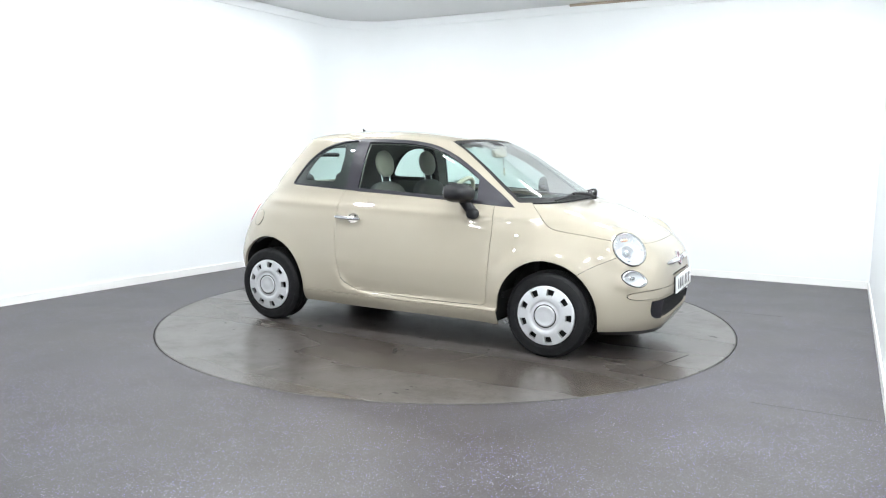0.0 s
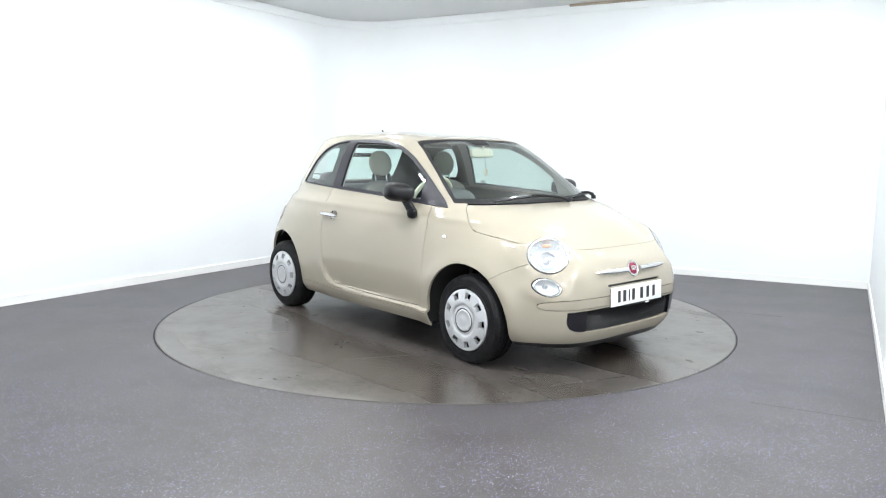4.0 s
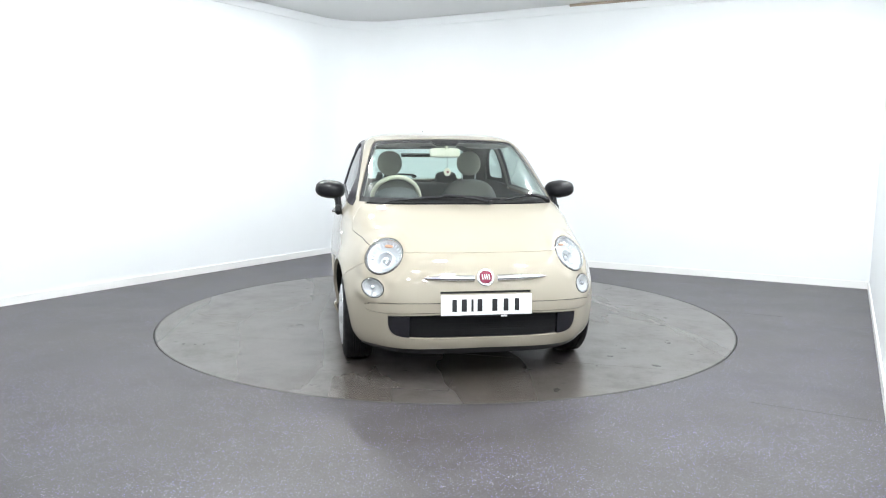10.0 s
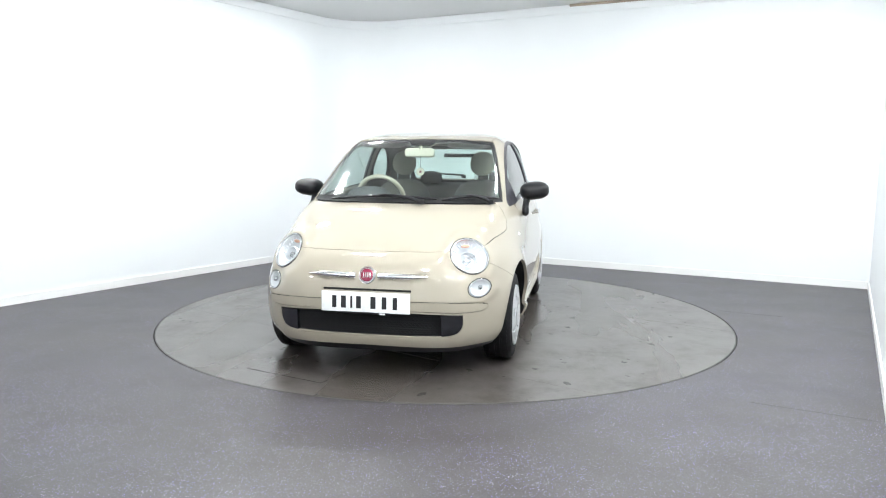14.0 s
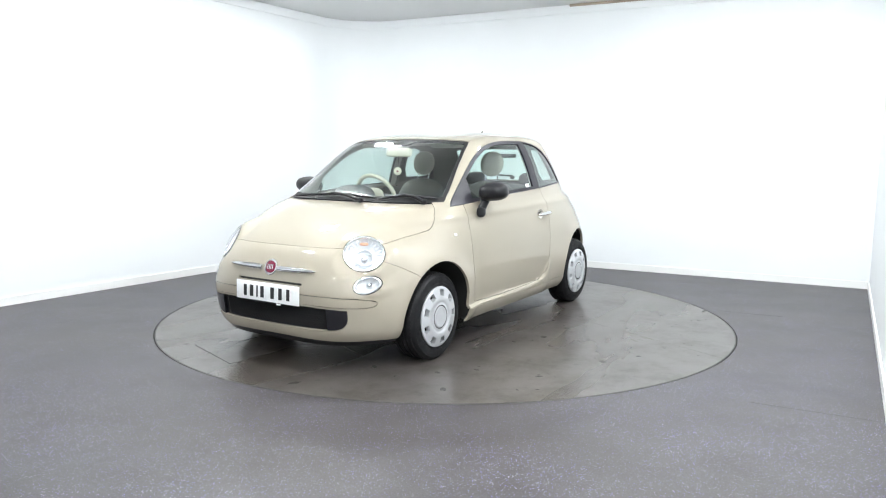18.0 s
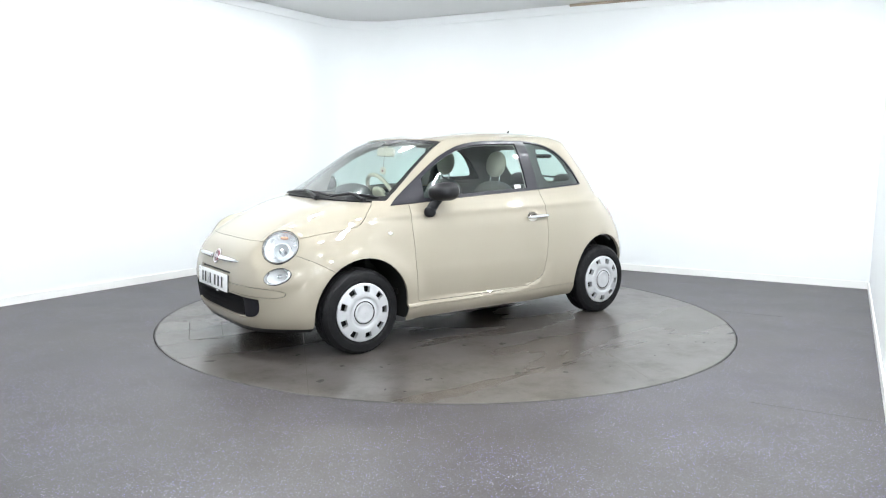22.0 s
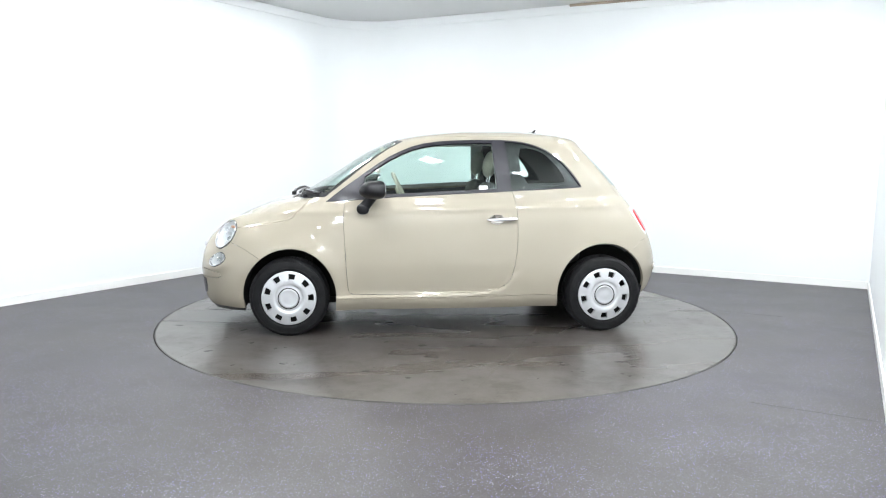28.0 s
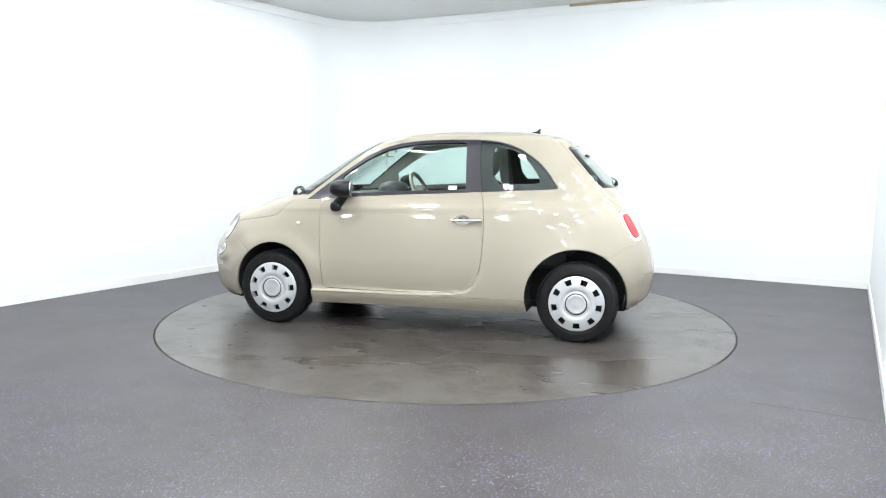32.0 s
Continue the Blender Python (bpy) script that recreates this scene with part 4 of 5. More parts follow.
def headlamp(parent, s):
    m = disc_pose(HEAD_C, HEAD_N, s) @ Matrix.Diagonal((1.186, 1.090, 1, 1))
    bm = bmesh.new()
    lathe(bm, [(0.1035, -0.03), (0.1035, 0.003), (0.101, 0.0065), (0.097, 0.0065), (0.0945, 0.002), (0.0935, -0.012)], m, 56)
    h = part("headlight", bm, RIM, parent, "round headlight with a silver rim")
    bm = bmesh.new()
    lathe(bm, [(0.1062, -0.03), (0.1062, 0.0015), (0.1045, 0.0025), (0.1034, 0.001), (0.1034, -0.03)], m, 56)
    part("gasket", bm, SEAL, h, "black rubber gasket")
    bm = bmesh.new()
    lathe(bm, [(0.095, -0.004), (0.090, -0.022), (0.076, -0.046), (0.05, -0.066), (0.022, -0.075), (0.0005, -0.076)], m, 48)
    part("reflector", bm, REFLECT, h, "bright reflector bowl")
    tilt = m @ pose(0, -0.014, 0)
    bm = bmesh.new()
    lathe(bm, [(0.046, -0.066), (0.048, -0.022), (0.044, -0.020), (0.041, -0.05)], tilt, 36)
    part("lamp_ring", bm, REFLECT, h)
    bm = bmesh.new()
    lathe(bm, [(0.017, -0.072), (0.016, -0.030), (0.0005, -0.024)], tilt, 24)
    part("bulb_shield", bm, RIM, h)
    bm = bmesh.new()
    for k in range(15):
        a = radians(-100 + 200 * k / 14) + math.pi / 2
        box(bm, (0.022, 0.0035, 0.012), m @ pose(0.078 * math.cos(a), 0.078 * math.sin(a), -0.030, 0, 0, math.degrees(a)), 0.001)
    tagged(part("bezel_ribs", bm, REFLECT, h), kind="stuff")
    bm = bmesh.new()
    blob(bm, (0.046, 0.018, 0.02), m @ pose(0, 0.066, -0.024), 2.6, 10, 20)
    part("indicator_bulb", bm, AMBER, h, "amber indicator bulb behind the lens")
    bm = bmesh.new()
    lathe(bm, [(0.0955, 0.002), (0.088, 0.008), (0.07, 0.0145), (0.045, 0.020), (0.02, 0.0225), (0.0005, 0.023)], m, 48)
    part("lens", bm, CLEAR, h, "clear domed lens").visible_shadow = False


def fog_lamp(parent, s):
    size, cy, cz = (0.0575, 0.0500), FOG_AT[0], FOG_AT[1]
    bm = bmesh.new()
    on_nose(bm, FOG_AT, size, FOG_X, s, [(0.99, -0.02), (0.99, 0.002), (0.96, 0.005), (0.90, 0.005), (0.87, 0.0), (0.86, -0.01)], 40)
    f = part("front_light", bm, RIM, parent, "small round front light with a silver rim")
    bm = bmesh.new()
    on_nose(bm, FOG_AT, size, FOG_X, s, [(1.045, -0.02), (1.045, 0.001), (1.02, 0.002), (0.995, 0.0), (0.995, -0.02)], 40)
    part("gasket", bm, SEAL, f)
    bm = bmesh.new()
    on_nose(bm, FOG_AT, size, FOG_X, s, [(0.88, -0.004), (0.8, -0.018), (0.5, -0.034), (0.01, -0.04)], 40)
    part("reflector", bm, BOWL, f)
    bm = bmesh.new()
    lathe(bm, [(0.013, -0.035), (0.012, -0.010), (0.0005, -0.006)], pose(FOG_X(cy, cz), cy * s, cz, 0, 90, 0), 20)
    part("bulb", bm, RIM, f)
    bm = bmesh.new()
    on_nose(bm, FOG_AT, size, FOG_X, s, [(0.90, 0.001), (0.75, 0.005), (0.45, 0.008), (0.01, 0.009)], 40)
    part("lens", bm, CLEAR, f, "clear domed lens").visible_shadow = False


def ring_patch(bm, m, shape, z_out, z_in, dome=0.0):
    """A flat or domed plate of a given outline in the local plane."""
    n = len(shape)
    rows = [[bm.verts.new(m @ Vector((x, y, z_in))) for x, y in shape], [bm.verts.new(m @ Vector((x, y, z_out))) for x, y in shape]]
    for k in (0.93, 0.75, 0.45, 0.15):
        rows.append([bm.verts.new(m @ Vector((x * k, y * k, z_out + 0.002 + dome * (1 - k * k)))) for x, y in shape])
    for a, b in zip(rows, rows[1:]):
        for i in range(n):
            j = (i + 1) % n
            bm.faces.new((a[i], a[j], b[j], b[i]))
    bm.faces.new(rows[-1])
    return bm


def tail_lamp(parent, s):
    m = disc_pose(TAIL_C, TAIL_N, s) @ pose(0, 0, 0, 0, 0, 6 * s)
    bm = bmesh.new()
    ring_patch(bm, m @ pose(0, 0, -0.006), ellipse(0, 0, 0.0715, 0.1205, 44, 3.0), 0.004, -0.03)
    t = part("tail_light", bm, SURROUND, parent, "upright red tail light in a pale clear surround")
    bm = bmesh.new()
    ring_patch(bm, m @ pose(0, 0, 0.004), ellipse(0, 0, 0.047, 0.094, 40, 3.2), 0.003, -0.006, 0.004)
    part("red_lens", bm, RED_LENS, t, "glossy red lens")
    for y in (0.028, -0.034):
        bm = bmesh.new()
        box(bm, (0.070, 0.003, 0.002), m @ pose(0, y, 0.0112), 0.0008)
        part("lens_rib", bm, RED_LENS, t)


def side_pose(x, z, s, tilt=0.0):
    """On the flank at (x, z): local x forward, local z outward."""
    y = skin_y(x, z)
    n = Vector((-(skin_y(x + 0.04, z) - skin_y(x - 0.04, z)) / 0.08, 1.0, -(skin_y(x, z + 0.04) - skin_y(x, z - 0.04)) / 0.08)).normalized()
    n.y *= s
    e1 = Vector((1, 0, 0))
    e1 = (e1 - n * e1.dot(n)).normalized()
    e2 = n.cross(e1)
    return Matrix.Translation((x, y * s, z)) @ Matrix((e1, e2, n)).transposed().to_4x4() @ pose(0, 0, 0, 0, 0, tilt)


def door_fittings(door, s):
    m = side_pose(-0.372, 0.836, s, 2.0 * s)
    bm = bmesh.new()
    blob(bm, (0.226, 0.026, 0.024), m @ pose(0, 0, 0.024), 3.2, 12, 24)
    for x in (-0.085, 0.085):
        blob(bm, (0.03, 0.018, 0.03), m @ pose(x, 0, 0.010), 3.0, 8, 16)
    part("door_handle", bm, CHROME, door, "chrome pull handle")
    bm = bmesh.new()
    mc = side_pose(-0.337, 0.838, s)
    lathe(bm, [(0.054, -0.004), (0.051, -0.007), (0.044, -0.019), (0.028, -0.026), (0.0005, -0.028)], mc @ Matrix.Diagonal((1, 0.66, 1, 1)), 40)
    part("handle_cup", bm, CUPMAT, door, "silver dished cup behind the handle")
    # mirror: housing, foot, glass
    bm = bmesh.new()
    c = Matrix.Translation((0.545, 0.842 * s, 1.050)) @ pose(0, 0, 0, 6 * s, 0, 14 * s)
    blob(bm, (0.196, 0.202, 0.126), Matrix(), 2.6, 20, 36)
    for v in bm.verts:
        if v.co.x < -0.058:
            v.co.x = -0.058 - (-0.058 - v.co.x) * 0.15
        v.co.z *= 1 - 0.10 * (v.co.x / 0.09)
    bmesh.ops.transform(bm, matrix=c, verts=bm.verts)
    mir = part("door_mirror", bm, BLACK, door, "black plastic door mirror")
    bm = bmesh.new()
    path = [(0.555, 0.800 * s, 1.010), (0.580, 0.792 * s, 0.970), (0.608, 0.788 * s, 0.935), (0.628, 0.786 * s, 0.900)]
    tube(bm, path, [0.042, 0.036, 0.038, 0.036], 16)
    for v in bm.verts:
        v.co.y = (v.co.y - 0.785 * s) * 0.62 + 0.785 * s
    blob(bm, (0.090, 0.050, 0.076), pose(0.622, 0.790 * s, 0.914), 2.4, 12, 20)
    part("mirror_foot", bm, BLACK, mir)
    bm = bmesh.new()
    ring_patch(bm, c @ pose(-0.0625, 0, 0, 90, 0, -90), ellipse(0, 0, 0.088, 0.052, 32, 2.6), 0.002, -0.004)
    part("mirror_glass", bm, CHROME, mir, "silvered mirror glass")


def steering_wheel(parent):
    m = pose(0.30, -0.352, 0.972, 0, -64, 0)
    bm = bmesh.new()
    tube(bm, [m @ Vector((0.178 * math.cos(k * math.tau / 48), 0.178 * math.sin(k * math.tau / 48), 0)) for k in range(48)], 0.0165, 12, True)
    w = part("steering_wheel", bm, IVORY, parent, "ivory steering wheel")
    bm = bmesh.new()
    blob(bm, (0.15, 0.17, 0.06), m @ pose(0, 0, -0.015), 2.6)
    part("hub_pad", bm, IVORY, w)
    bm = bmesh.new()
    for a in (90, -90, 180):
        box(bm, (0.12, 0.045, 0.016), m @ pose(0, 0, -0.008, 0, 0, a) @ pose(0.115, 0, 0), 0.005)
    part("spokes", bm, DASH, w)


def front_seat(parent, y):
    bm = bmesh.new()
    blob(bm, (0.52, 0.50, 0.20), pose(0.06, y, 0.50, 0, -8, 0), 3.2, 16, 32)
    seat = part("seat", bm, DARK_FABRIC, parent, "dark fabric front seat")
    bm = bmesh.new()
    blob(bm, (0.17, 0.49, 0.64), pose(-0.27, y, 0.78, 0, -16, 0), 3.0, 18, 32)
    part("seat_back", bm, DARK_FABRIC, seat)
    bm = bmesh.new()
    blob(bm, (0.12, 0.42, 0.24), pose(-0.300, y, 0.965, 0, -16, 0), 2.6, 14, 28)
    part("seat_shoulder", bm, SHOULDER, seat, "grey-beige fabric upper backrest")
    bm = bmesh.new()
    blob(bm, (0.100, 0.205, 0.205), pose(-0.348, y, 1.225, 0, -10, 0), 2.15, 18, 32)
    part("headrest", bm, CREAM_FABRIC, seat, "round cream headrest")
    for d in (-0.055, 0.055):
        bm = bmesh.new()
        tube(bm, [(-0.330, y + d, 1.04), (-0.345, y + d, 1.15)], 0.006, 8)
        part("headrest_post", bm, CHROME, seat)


def interior(parent, panels):
    # inner lining that follows the skin
    pale, dark = [], []
    for name in ("body", "roof", "window_trim", "screen_seal", "tailgate"):
        for f in panels.get(name, []):
            c = sum((co for co, n in f), Vector()) / len(f)
            if c.z > 1.0 and -1.5 < c.x < 0.95:
                (pale if c.x > -0.42 or c.z > 1.39 else dark).append(f)
    bm = panel_mesh(pale, (1, -1), -0.022, 0.0, 0.0)
    bmesh.ops.reverse_faces(bm, faces=bm.faces)
    part("headlining", bm, LINING, parent, "pale fabric headlining and front pillar trims")
    for s in (1, -1):
        bm = panel_mesh(dark, (s,), -0.024, -0.004, 0.0)
        bmesh.ops.reverse_faces(bm, faces=bm.faces)
        part("pillar_trim", bm, PILLAR, parent, "dark grey rear pillar trim")
    for s in (1, -1):
        bm = panel_mesh(panels["door"], (s,), -0.05, 0.012, 0.0)
        part("door_card", bm, DASH, parent, "dark grey inner door panel")
    faces = [f for f in panels["body"] if 0.45 < sum(co.z for co, n in f) / len(f) <= 1.02 and -1.45 < sum(co.x for co, n in f) / len(f) < -0.45]
    for s in (1, -1):
        part("rear_side_trim", panel_mesh(faces, (s,), -0.05, 0.0, 0.0), DASH, parent)
    # dashboard
    bm = bmesh.new()
    rows = []
    outline = [(1.05, 0.70), (1.06, 0.93), (0.98, 0.968), (0.80, 0.985), (0.62, 0.982), (0.545, 0.965), (0.515, 0.925), (0.52, 0.80), (0.56, 0.70), (0.60, 0.56)]
    for i in range(25):
        y = -0.66 + 1.32 * i / 24
        rows.append([bm.verts.new((x - 0.10 * (y / 0.66) ** 2 * (1 if x > 0.9 else 0.3), y, z - 0.012 * (y / 0.66) ** 2)) for x, z in outline])
    for a, b in zip(rows, rows[1:]):
        for k in range(len(a) - 1):
            bm.faces.new((a[k], a[k + 1], b[k + 1], b[k]))
    dash = part("dashboard", bm, DASH, parent, "grey dashboard")
    bm = bmesh.new()
    blob(bm, (0.26, 0.33, 0.20), pose(0.56, -0.37, 0.965), 2.5, 14, 28)
    part("instrument_hood", bm, DASH, dash)
    bm = bmesh.new()
    box(bm, (0.02, 1.14, 0.14), pose(0.512, 0, 0.86, 0, -3, 0), 0.01)
    part("fascia", bm, IVORY, dash, "cream painted fascia panel")
    steering_wheel(parent)
    for y in (0.335, -0.335):
        front_seat(parent, y)
    bm = bmesh.new()
    blob(bm, (0.46, 1.12, 0.20), pose(-0.86, 0, 0.55), 3.4, 14, 36)
    bench = part("rear_seat", bm, DARK_FABRIC, parent, "dark fabric rear bench")
    bm = bmesh.new()
    blob(bm, (0.15, 1.12, 0.52), pose(-1.10, 0, 0.78, 0, -14, 0), 3.4, 16, 36)
    part("seat_back", bm, DARK_FABRIC, bench)
    for y in (0.28, -0.28):
        bm = bmesh.new()
        blob(bm, (0.09, 0.21, 0.13), pose(-1.165, y, 1.075, 0, -8, 0), 2.6, 12, 24)
        part("headrest", bm, DARK_FABRIC, bench)
    bm = bmesh.new()
    box(bm, (1.6, 1.30, 0.04), pose(0.0, 0, 0.36), 0.01)
    part("floor_pan", bm, LINER, parent)
    bm = bmesh.new()
    box(bm, (0.04, 1.25, 0.55), pose(1.02, 0, 0.66), 0.01)
    part("bulkhead", bm, LINER, parent)
    bm = bmesh.new()
    box(bm, (0.03, 0.30, 0.026), pose(-1.135, 0, 1.290, 0, 38, 0), 0.006)
    part("high_brake_light", bm, SEAL, parent, "dark housing of the high brake light")
    # inner mirror with a hanging round scent tag
    bm = bmesh.new()
    blob(bm, (0.035, 0.222, 0.066), pose(0.470, -0.010, 1.312, 0, -12, 0), 6.0, 12, 28)
    tube(bm, [(0.48, 0, 1.33), (0.475, 0, 1.362)], 0.012, 10)
    mirror = part("inner_mirror", bm, IVORY, parent, "cream framed rear-view mirror")
    bm = bmesh.new()
    box(bm, (0.003, 0.20, 0.052), pose(0.451, -0.010, 1.308, 0, -12, 0), 0.001)
    part("mirror_glass", bm, CHROME, mirror)
    bm = bmesh.new()
    tube(bm, [(0.490, 0.003, 1.29), (0.503, 0.003, 1.20)], 0.0018, 6)
    part("scent_cord", bm, INK, mirror)
    bm = bmesh.new()
    lathe(bm, [(0.0005, -0.006), (0.026, -0.006), (0.030, 0.0), (0.026, 0.006), (0.0005, 0.006)], pose(0.505, 0.003, 1.173, 0, 90, 20), 28)
    part("scent_tag", bm, IVORY, mirror, "round cream scent tag")
    bm = bmesh.new()
    lathe(bm, [(0.0005, 0.0072), (0.009, 0.0068)], pose(0.505, 0.003, 1.173, 0, 90, 20), 20)
    part("tag_print", bm, BADGE, mirror)
    for y in (0.33, -0.33):
        bm = bmesh.new()
        blob(bm, (0.14, 0.34, 0.018), pose(0.27, y, 1.372, 0, 18, 0), 4.0, 8, 28)
        part("sun_visor", bm, LINING, parent)


def wipers(parent):
    for a, b, root in (((-0.475, 0.992), (0.255, 1.002), (0.17, 0.980)), ((0.285, 0.998), (0.640, 1.004), (0.60, 0.982))):
        bm = bmesh.new()
        path = []
        for k in range(13):
            y = a[0] + (b[0] - a[0]) * k / 12
            z = a[1] + (b[1] - a[1]) * k / 12 + 0.020 * math.sin(math.pi * k / 12)
            path.append((skin_x(y, z) + 0.016, y, z + 0.008))
        tube(bm, path, [0.005] + [0.0088] * 11 + [0.005], 8)
        w = part("wiper", bm, BLACK, parent, "black windscreen wiper")
        bm = bmesh.new()
        mid = path[6]
        r = (skin_x(*root) + 0.02, root[0], root[1] + 0.012)
        end = Vector(mid) + Vector((0.014, 0, 0.010))
        tube(bm, [r, tuple(Vector(r).lerp(end, 0.3) + Vector((0.012, 0, 0.012))), tuple(Vector(r).lerp(end, 0.7) + Vector((0.01, 0, 0.008))), tuple(end)], [0.014, 0.012, 0.010, 0.007], 10)
        box(bm, (0.02, 0.05, 0.016), Matrix.Translation(end - Vector((0.004, 0, 0.004))), 0.004)
        lathe(bm, [(0.018, -0.01), (0.018, 0.012), (0.012, 0.018), (0.0005, 0.019)], Matrix.Translation(r), 18)
        part("wiper_arm", bm, BLACK, w)
    bm = bmesh.new()
    path = [(skin_x(y, z, False) - 0.02, y, z) for y, z in ((0.0, 1.10), (-0.12, 1.105), (-0.24, 1.112), (-0.36, 1.122))]
    tube(bm, path, [0.010, 0.008, 0.006, 0.004], 10)
    blob(bm, (0.03, 0.05, 0.035), pose(skin_x(0, 1.09, False) - 0.012, 0, 1.085), 2.4, 10, 20)
    part("rear_wiper", bm, BLACK, parent, "black rear wiper")


def front_trim(parent):
    # chrome whiskers
    for s in (1, -1):
        bm = bmesh.new()
        path, rad = [], []
        for k in range(15):
            y = 0.066 + 0.288 * k / 14
            z = 0.609 + 0.004 * k / 14
            path.append((skin_x(y, z) + 0.006, y * s, z))
            rad.append(0.0160 * (1 - (k / 14) ** 4) + 0.002)
        tube(bm, path, rad, 12)
        part("chrome_strip", bm, CHROME, parent, "tapered chrome nose strip")
    n = front_normal(0.0, 0.612)
    n.y = 0
    m = disc_pose(Vector((skin_x(0, 0.612), 0, 0.612)), n.normalized())
    bm = bmesh.new()
    lathe(bm, [(0.051, -0.01), (0.051, 0.006), (0.048, 0.0095), (0.043, 0.0095), (0.041, 0.006), (0.0005, 0.006)], m, 44)
    badge = part("nose_badge", bm, CHROME, parent, "round chrome badge with a dark red field")
    bm = bmesh.new()
    ring_patch(bm, m @ pose(0, 0, 0.006), ellipse(0, 0, 0.037, 0.037, 36, 2.2), 0.002, -0.001)
    part("badge_field", bm, BADGE, badge)
    bm = bmesh.new()
    for x in (-0.019, -0.006, 0.006, 0.019):
        box(bm, (0.006, 0.030, 0.003), m @ pose(x, 0, 0.0105, 0, 0, 6), 0.001)
    part("badge_bars", bm, CHROME, badge)
    # number plate with plain bars
    m = pose(1.853, 0, 0.462, 90, 0, 90) @ pose(0, 0, 0, -2, 0, 0)
    bm = bmesh.new()
    box(bm, (0.525, 0.116, 0.006), m, 0.002)
    plate = part("number_plate", bm, WHITE, parent, "white front number plate")
    for x, w in zip((-0.185, -0.130, -0.083, -0.040, 0.046, 0.111, 0.175), (0.026, 0.030, 0.012, 0.028, 0.030, 0.028, 0.026)):
        bm = bmesh.new()
        box(bm, (w, 0.070, 0.001), m @ pose(x, -0.001, 0.0035))
        part("plate_bar", bm, INK, plate)
    for x in (-0.228, 0.228):
        bm = bmesh.new()
        lathe(bm, [(0.007, 0.0), (0.006, 0.003), (0.0005, 0.004)], m @ pose(x, 0.0, 0.003), 14)
        part("plate_screw", bm, WHITE, plate)
    bm = bmesh.new()
    box(bm, (0.30, 0.012, 0.012), m @ pose(0, -0.062, -0.002), 0.003)
    box(bm, (0.50, 0.10, 0.03), m @ pose(0, 0, -0.022), 0.004)
    part("plate_holder", bm, BLACK, plate)
    bm = bmesh.new()
    box(bm, (0.035, 0.010, 0.004), m @ pose(0.10, -0.064, 0.005), 0.001)
    part("holder_tab", bm, WHITE, plate)
    # woven mesh inside the low grille
    bm = bmesh.new()
    for i in range(10):
        z = 0.270 + 0.0135 * i
        for sgn in (1, -1):
            path = []
            for k in range(71):
                y = -0.43 + 0.86 * k / 70
                path.append((skin_x(y, z) - 0.020, y, z + sgn * 0.0045 * (1 if k % 2 else -1) * (1 if i % 2 else -1)))
            if sgn == 1 or i % 3 == 0:
                tube(bm, path, 0.0028, 4)
    tagged(part("grille_mesh", bm, BLACK, parent, "black honeycomb grille mesh"), kind="stuff")


def underside(parent):
    bm = bmesh.new()
    slab(bm, [(1.56, -0.40), (1.56, 0.40), (1.47, 0.48), (0.78, 0.48), (0.77, 0.70), (-0.79, 0.70), (-0.80, 0.48), (-1.46, 0.46), (-1.50, 0.36), (-1.50, -0.36), (-1.46, -0.46), (-0.80, -0.48), (-0.79, -0.70), (0.77, -0.70), (0.78, -0.48), (1.47, -0.48)], 0.185, 0.23)
    part("underbody", bm, LINER, parent, "dark underbody", smooth=False)
    for (ax, az, r) in ((1.125, 0.288, 0.352), (-1.14, 0.308, 0.36)):
        for s in (1, -1):
            bm = bmesh.new()
            rows = []
            for k in range(29):
                a = radians(-14 + 208 * k / 28)
                x, z = ax + r * math.cos(a), az + r * math.sin(a)
                rows.append([bm.verts.new((x, 0.46 * s, z)), bm.verts.new((x, (skin_y(x, max(z, 0.22)) - 0.016) * s, z))])
            for a, b in zip(rows, rows[1:]):
                bm.faces.new((a[0], a[1], b[1], b[0]))
            bm.faces.new([q[0] for q in rows])
            part("wheel_well", bm, LINER, parent)


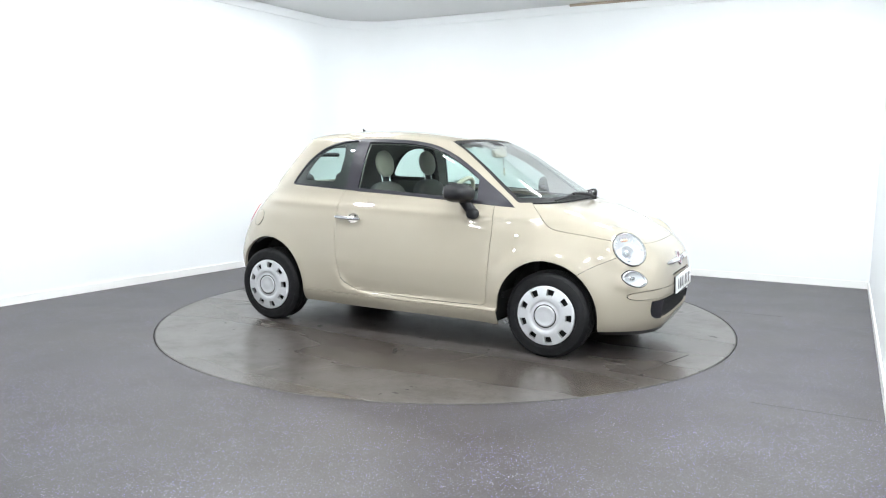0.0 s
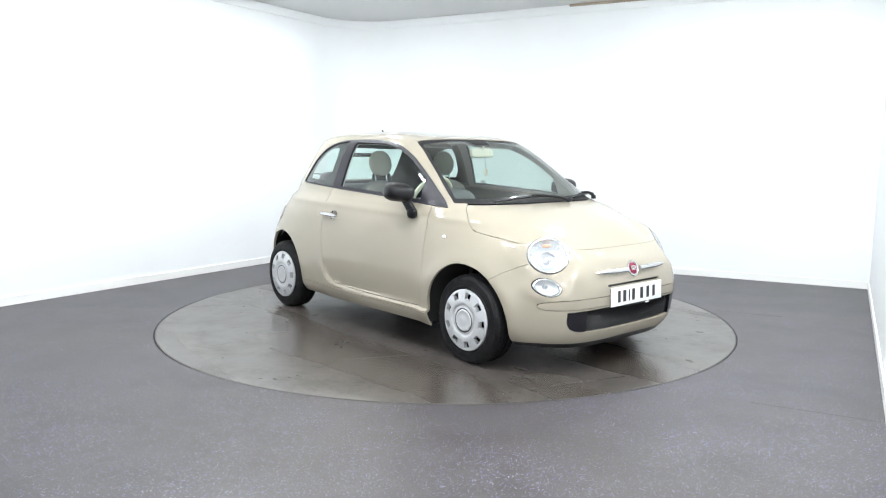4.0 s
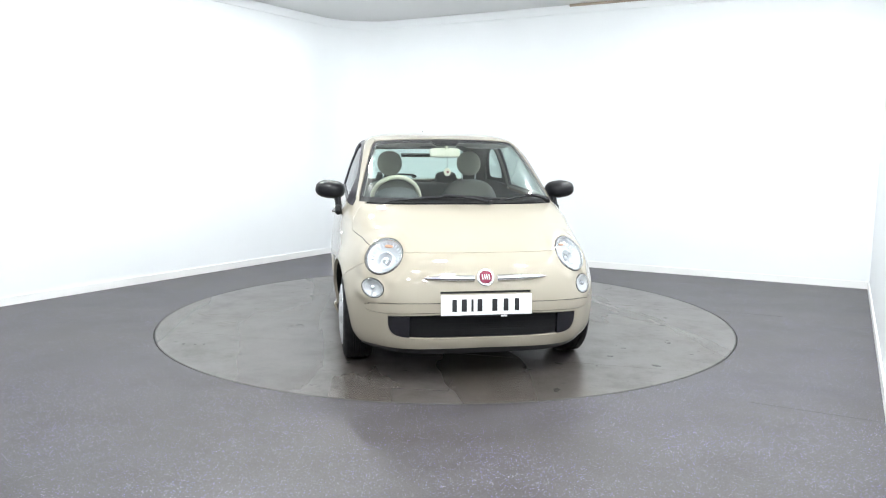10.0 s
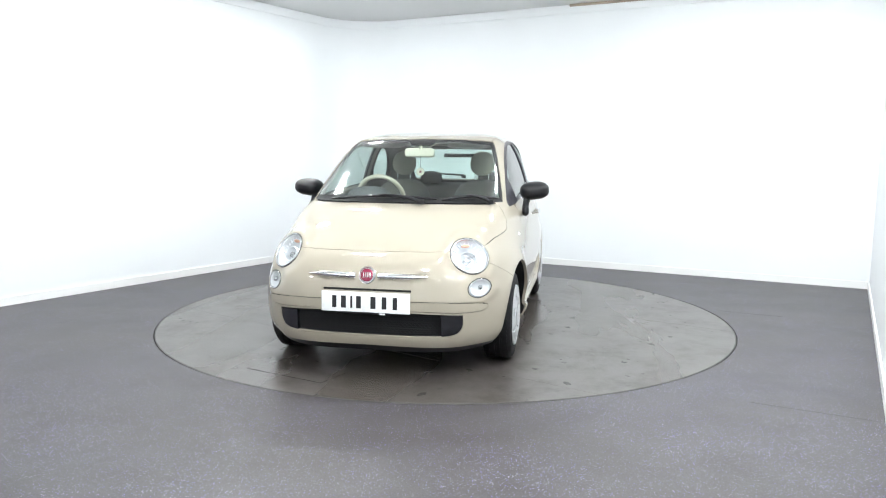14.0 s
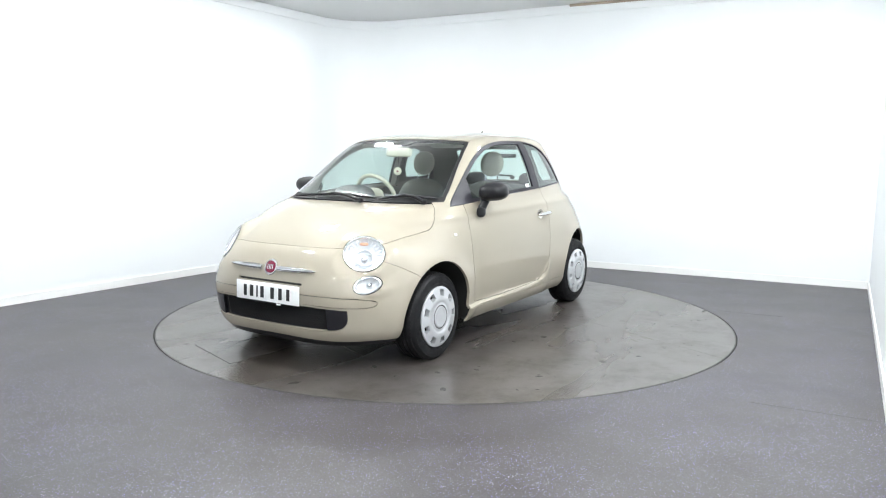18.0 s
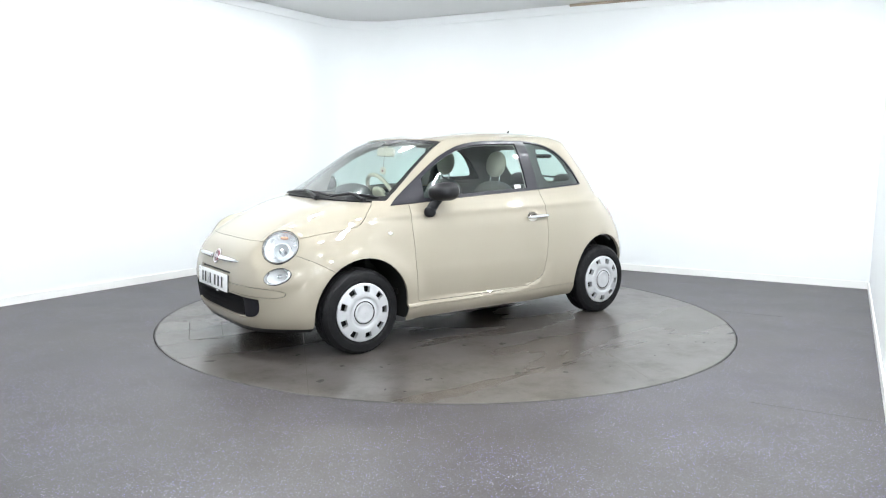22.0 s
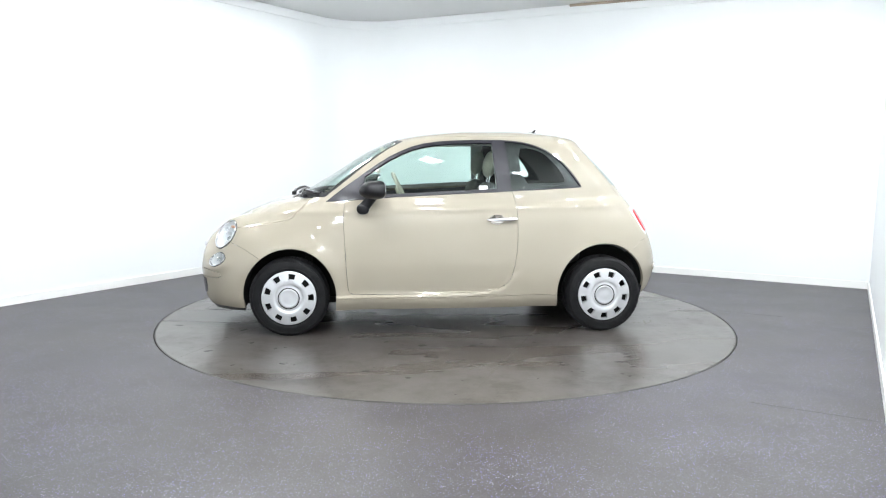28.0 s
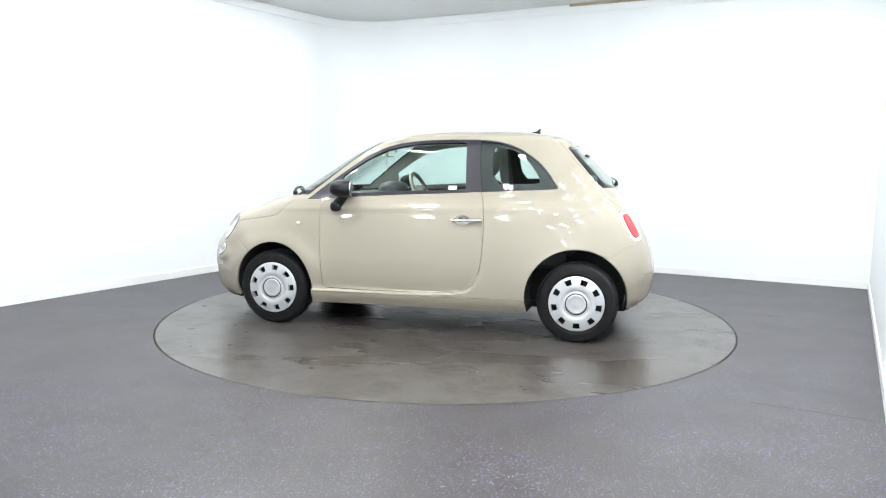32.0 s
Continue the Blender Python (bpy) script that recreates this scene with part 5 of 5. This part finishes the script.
def build_car():
    car = thing("car", "cream three-door hatchback with black mirrors and silver wheel covers", "car")
    panels = cut_skin()
    both = (1, -1)
    part("body", panel_mesh(panels["body"], both), PAINT, car, "cream painted body shell")
    part("roof", panel_mesh(panels["roof"], both, 0.0, 0.0015), PAINT, car, "cream painted roof panel")
    part("bonnet", panel_mesh(panels["bonnet"], both, 0.0, 0.0023), PAINT, car)
    part("front_bumper", panel_mesh(panels["front_bumper"], both, 0.0, 0.0008), PAINT, car)
    part("front_lip", panel_mesh(panels["front_lip"], both, -0.003), BLACK, car, "black plastic lower lip")
    part("rear_bumper", panel_mesh(panels["rear_bumper"], both, 0.0, -0.0006), PAINT, car)
    part("rear_moulding", panel_mesh(panels["rear_moulding"], both, 0.006), PAINT, car)
    part("tailgate", panel_mesh(panels["tailgate"], both), PAINT, car)
    part("bumper_moulding", panel_mesh(panels["bumper_moulding"], both, 0.002, 0.0036), PAINT, car)
    part("air_slot", panel_mesh(panels["air_slot"], both, -0.012, 0, 0.0), GAP, car)
    part("grille", panel_mesh(panels["grille"], both, -0.035, -0.004, 0.0), GAP, car)
    for s in both:
        part("grille_end", panel_mesh(panels["grille_end"], (s,), 0.0, 0.003, 0.03), GLOSS, car, "black plastic end of the low grille")
        part("sill", panel_mesh(panels["sill"], (s,), 0.002, 0.002, 0.012), PAINT, car)
    part("cowl", panel_mesh(panels["cowl"], both, -0.010, 0.0, 0.02), BLACK, car, "black plastic scuttle panel")
    part("screen_seal", panel_mesh(panels["screen_seal"], both, -0.004, 0.0, 0.01), SEAL, car, "black edge of the windscreen")
    part("windscreen", panel_mesh(panels["windscreen"], both, -0.004, -0.001, 0.0), SCREEN_PANE, car, "green tinted windscreen").visible_shadow = False
    rear = part("rear_window", panel_mesh(panels["rear_window"], both, -0.004, 0.0, 0.012), GLASS, car, "green tinted rear window")
    rear.visible_shadow = False
    for s in both:
        door = part("door", panel_mesh(panels["door"], (s,)), PAINT, car)
        door_fittings(door, s)
        part("window_trim", panel_mesh(panels["window_trim"], (s,), 0.002, 0.001, 0.016), TRIM, car, "dark grey window frame and pillar trim")
        part("door_glass", panel_mesh(panels["door_glass"], (s,), -0.006, -0.002, 0.0), GLASS, car, "green tinted door glass").visible_shadow = False
        part("quarter_glass", panel_mesh(panels["quarter_glass"] + panels["quarter_edge"], (s,), -0.005, -0.002, 0.0), GLASS, car, "green tinted quarter glass").visible_shadow = False
        part("quarter_border", panel_mesh(panels["quarter_edge"], (s,), -0.009, -0.002, 0.0), INNER, car, "black printed border of the quarter glass")
        headlamp(car, s)
        fog_lamp(car, s)
        tail_lamp(car, s)
        m = side_pose(0.932, 0.783, s)
        bm = bmesh.new()
        blob(bm, (0.030, 0.020, 0.012), m @ pose(0, 0, 0.002), 2.4, 10, 24)
        part("side_repeater", bm, WHITE, car, "small clear side repeater")
        for ax in (AXLE_F, AXLE_R):
            wheel(car, ax, 0.783 * s if ax > 0 else 0.768 * s, s, {(1, 1): 0, (1, -1): -10, (-1, 1): 17, (-1, -1): 22}[s, 1 if ax > 0 else -1])
    front_trim(car)
    wipers(car)
    interior(car, panels)
    underside(car)
    for s in both:
        bm = bmesh.new()
        box(bm, (0.012, 0.11, 0.085), pose(-1.458, 0.600 * s, 0.288, 0, -8, 8 * s), 0.004)
        part("mud_flap", bm, BLACK, car, "black mud flap behind the rear wheel")
    bm = bmesh.new()
    blob(bm, (0.07, 0.03, 0.016), pose(-0.744, 0, 1.474, 0, -4, 0), 2.6, 10, 20)
    tube(bm, [(-0.752, 0, 1.474), (-0.774, 0, 1.503)], [0.014, 0.005], 10)
    part("aerial", bm, BLACK, car, "short black roof aerial")
    m = side_pose(-0.245, 1.075, 1)
    bm = bmesh.new()
    box(bm, (0.062, 0.030, 0.001), m @ pose(0, 0.012, 0.001))
    part("window_sticker", bm, WHITE, car, "small white sticker on the glass")
    # fuel flap on the car's right flank
    m = side_pose(-1.31, 0.792, -1)
    bm = bmesh.new()
    lathe(bm, [(0.0668, -0.02), (0.0668, 0.0008), (0.0005, 0.0010)], m, 48)
    part("flap_joint", bm, GAP, car)
    bm = bmesh.new()
    lathe(bm, [(0.0653, -0.002), (0.0653, 0.0012), (0.064, 0.0020), (0.035, 0.0028), (0.0005, 0.003)], m, 48)
    part("fuel_flap", bm, PAINT, car, "round cream fuel flap")
    return car


build_room()
build_lights()
turntable = build_turntable()
car = build_car()

CAR_X, CAR_Y = 0.0368, -0.0896


def motions():
    turn = [(0, -27.65), (1, -32.90), (2, -38.15), (3, -43.40), (4, -48.64), (5, -53.89), (6, -59.14), (7, -64.40), (8, -69.65), (9, -74.91), (10, -80.17), (11, -85.43), (12, -90.69), (13, -95.95), (14, -101.22), (15, -106.48), (16, -111.74), (17, -117.00), (18, -122.25), (19, -127.50), (20, -132.75), (21, -137.99), (22, -143.21), (23, -148.43), (24, -153.63), (25, -158.82), (26, -163.98), (27, -169.13), (28, -174.26), (29, -179.36), (30, -184.43), (31, -189.47), (32, -194.48)]
    rows_disc, rows_car = [], []
    for t, a in turn:
        rows_disc.append((t, pose(0, 0, 0, 0, 0, a)))
        c, s = math.cos(radians(a)), math.sin(radians(a))
        rows_car.append((t, pose(CAR_X * c - CAR_Y * s, CAR_X * s + CAR_Y * c, 0, 0, 0, a)))
    walk(turntable, rows_disc)
    walk(car, rows_car)


motions()
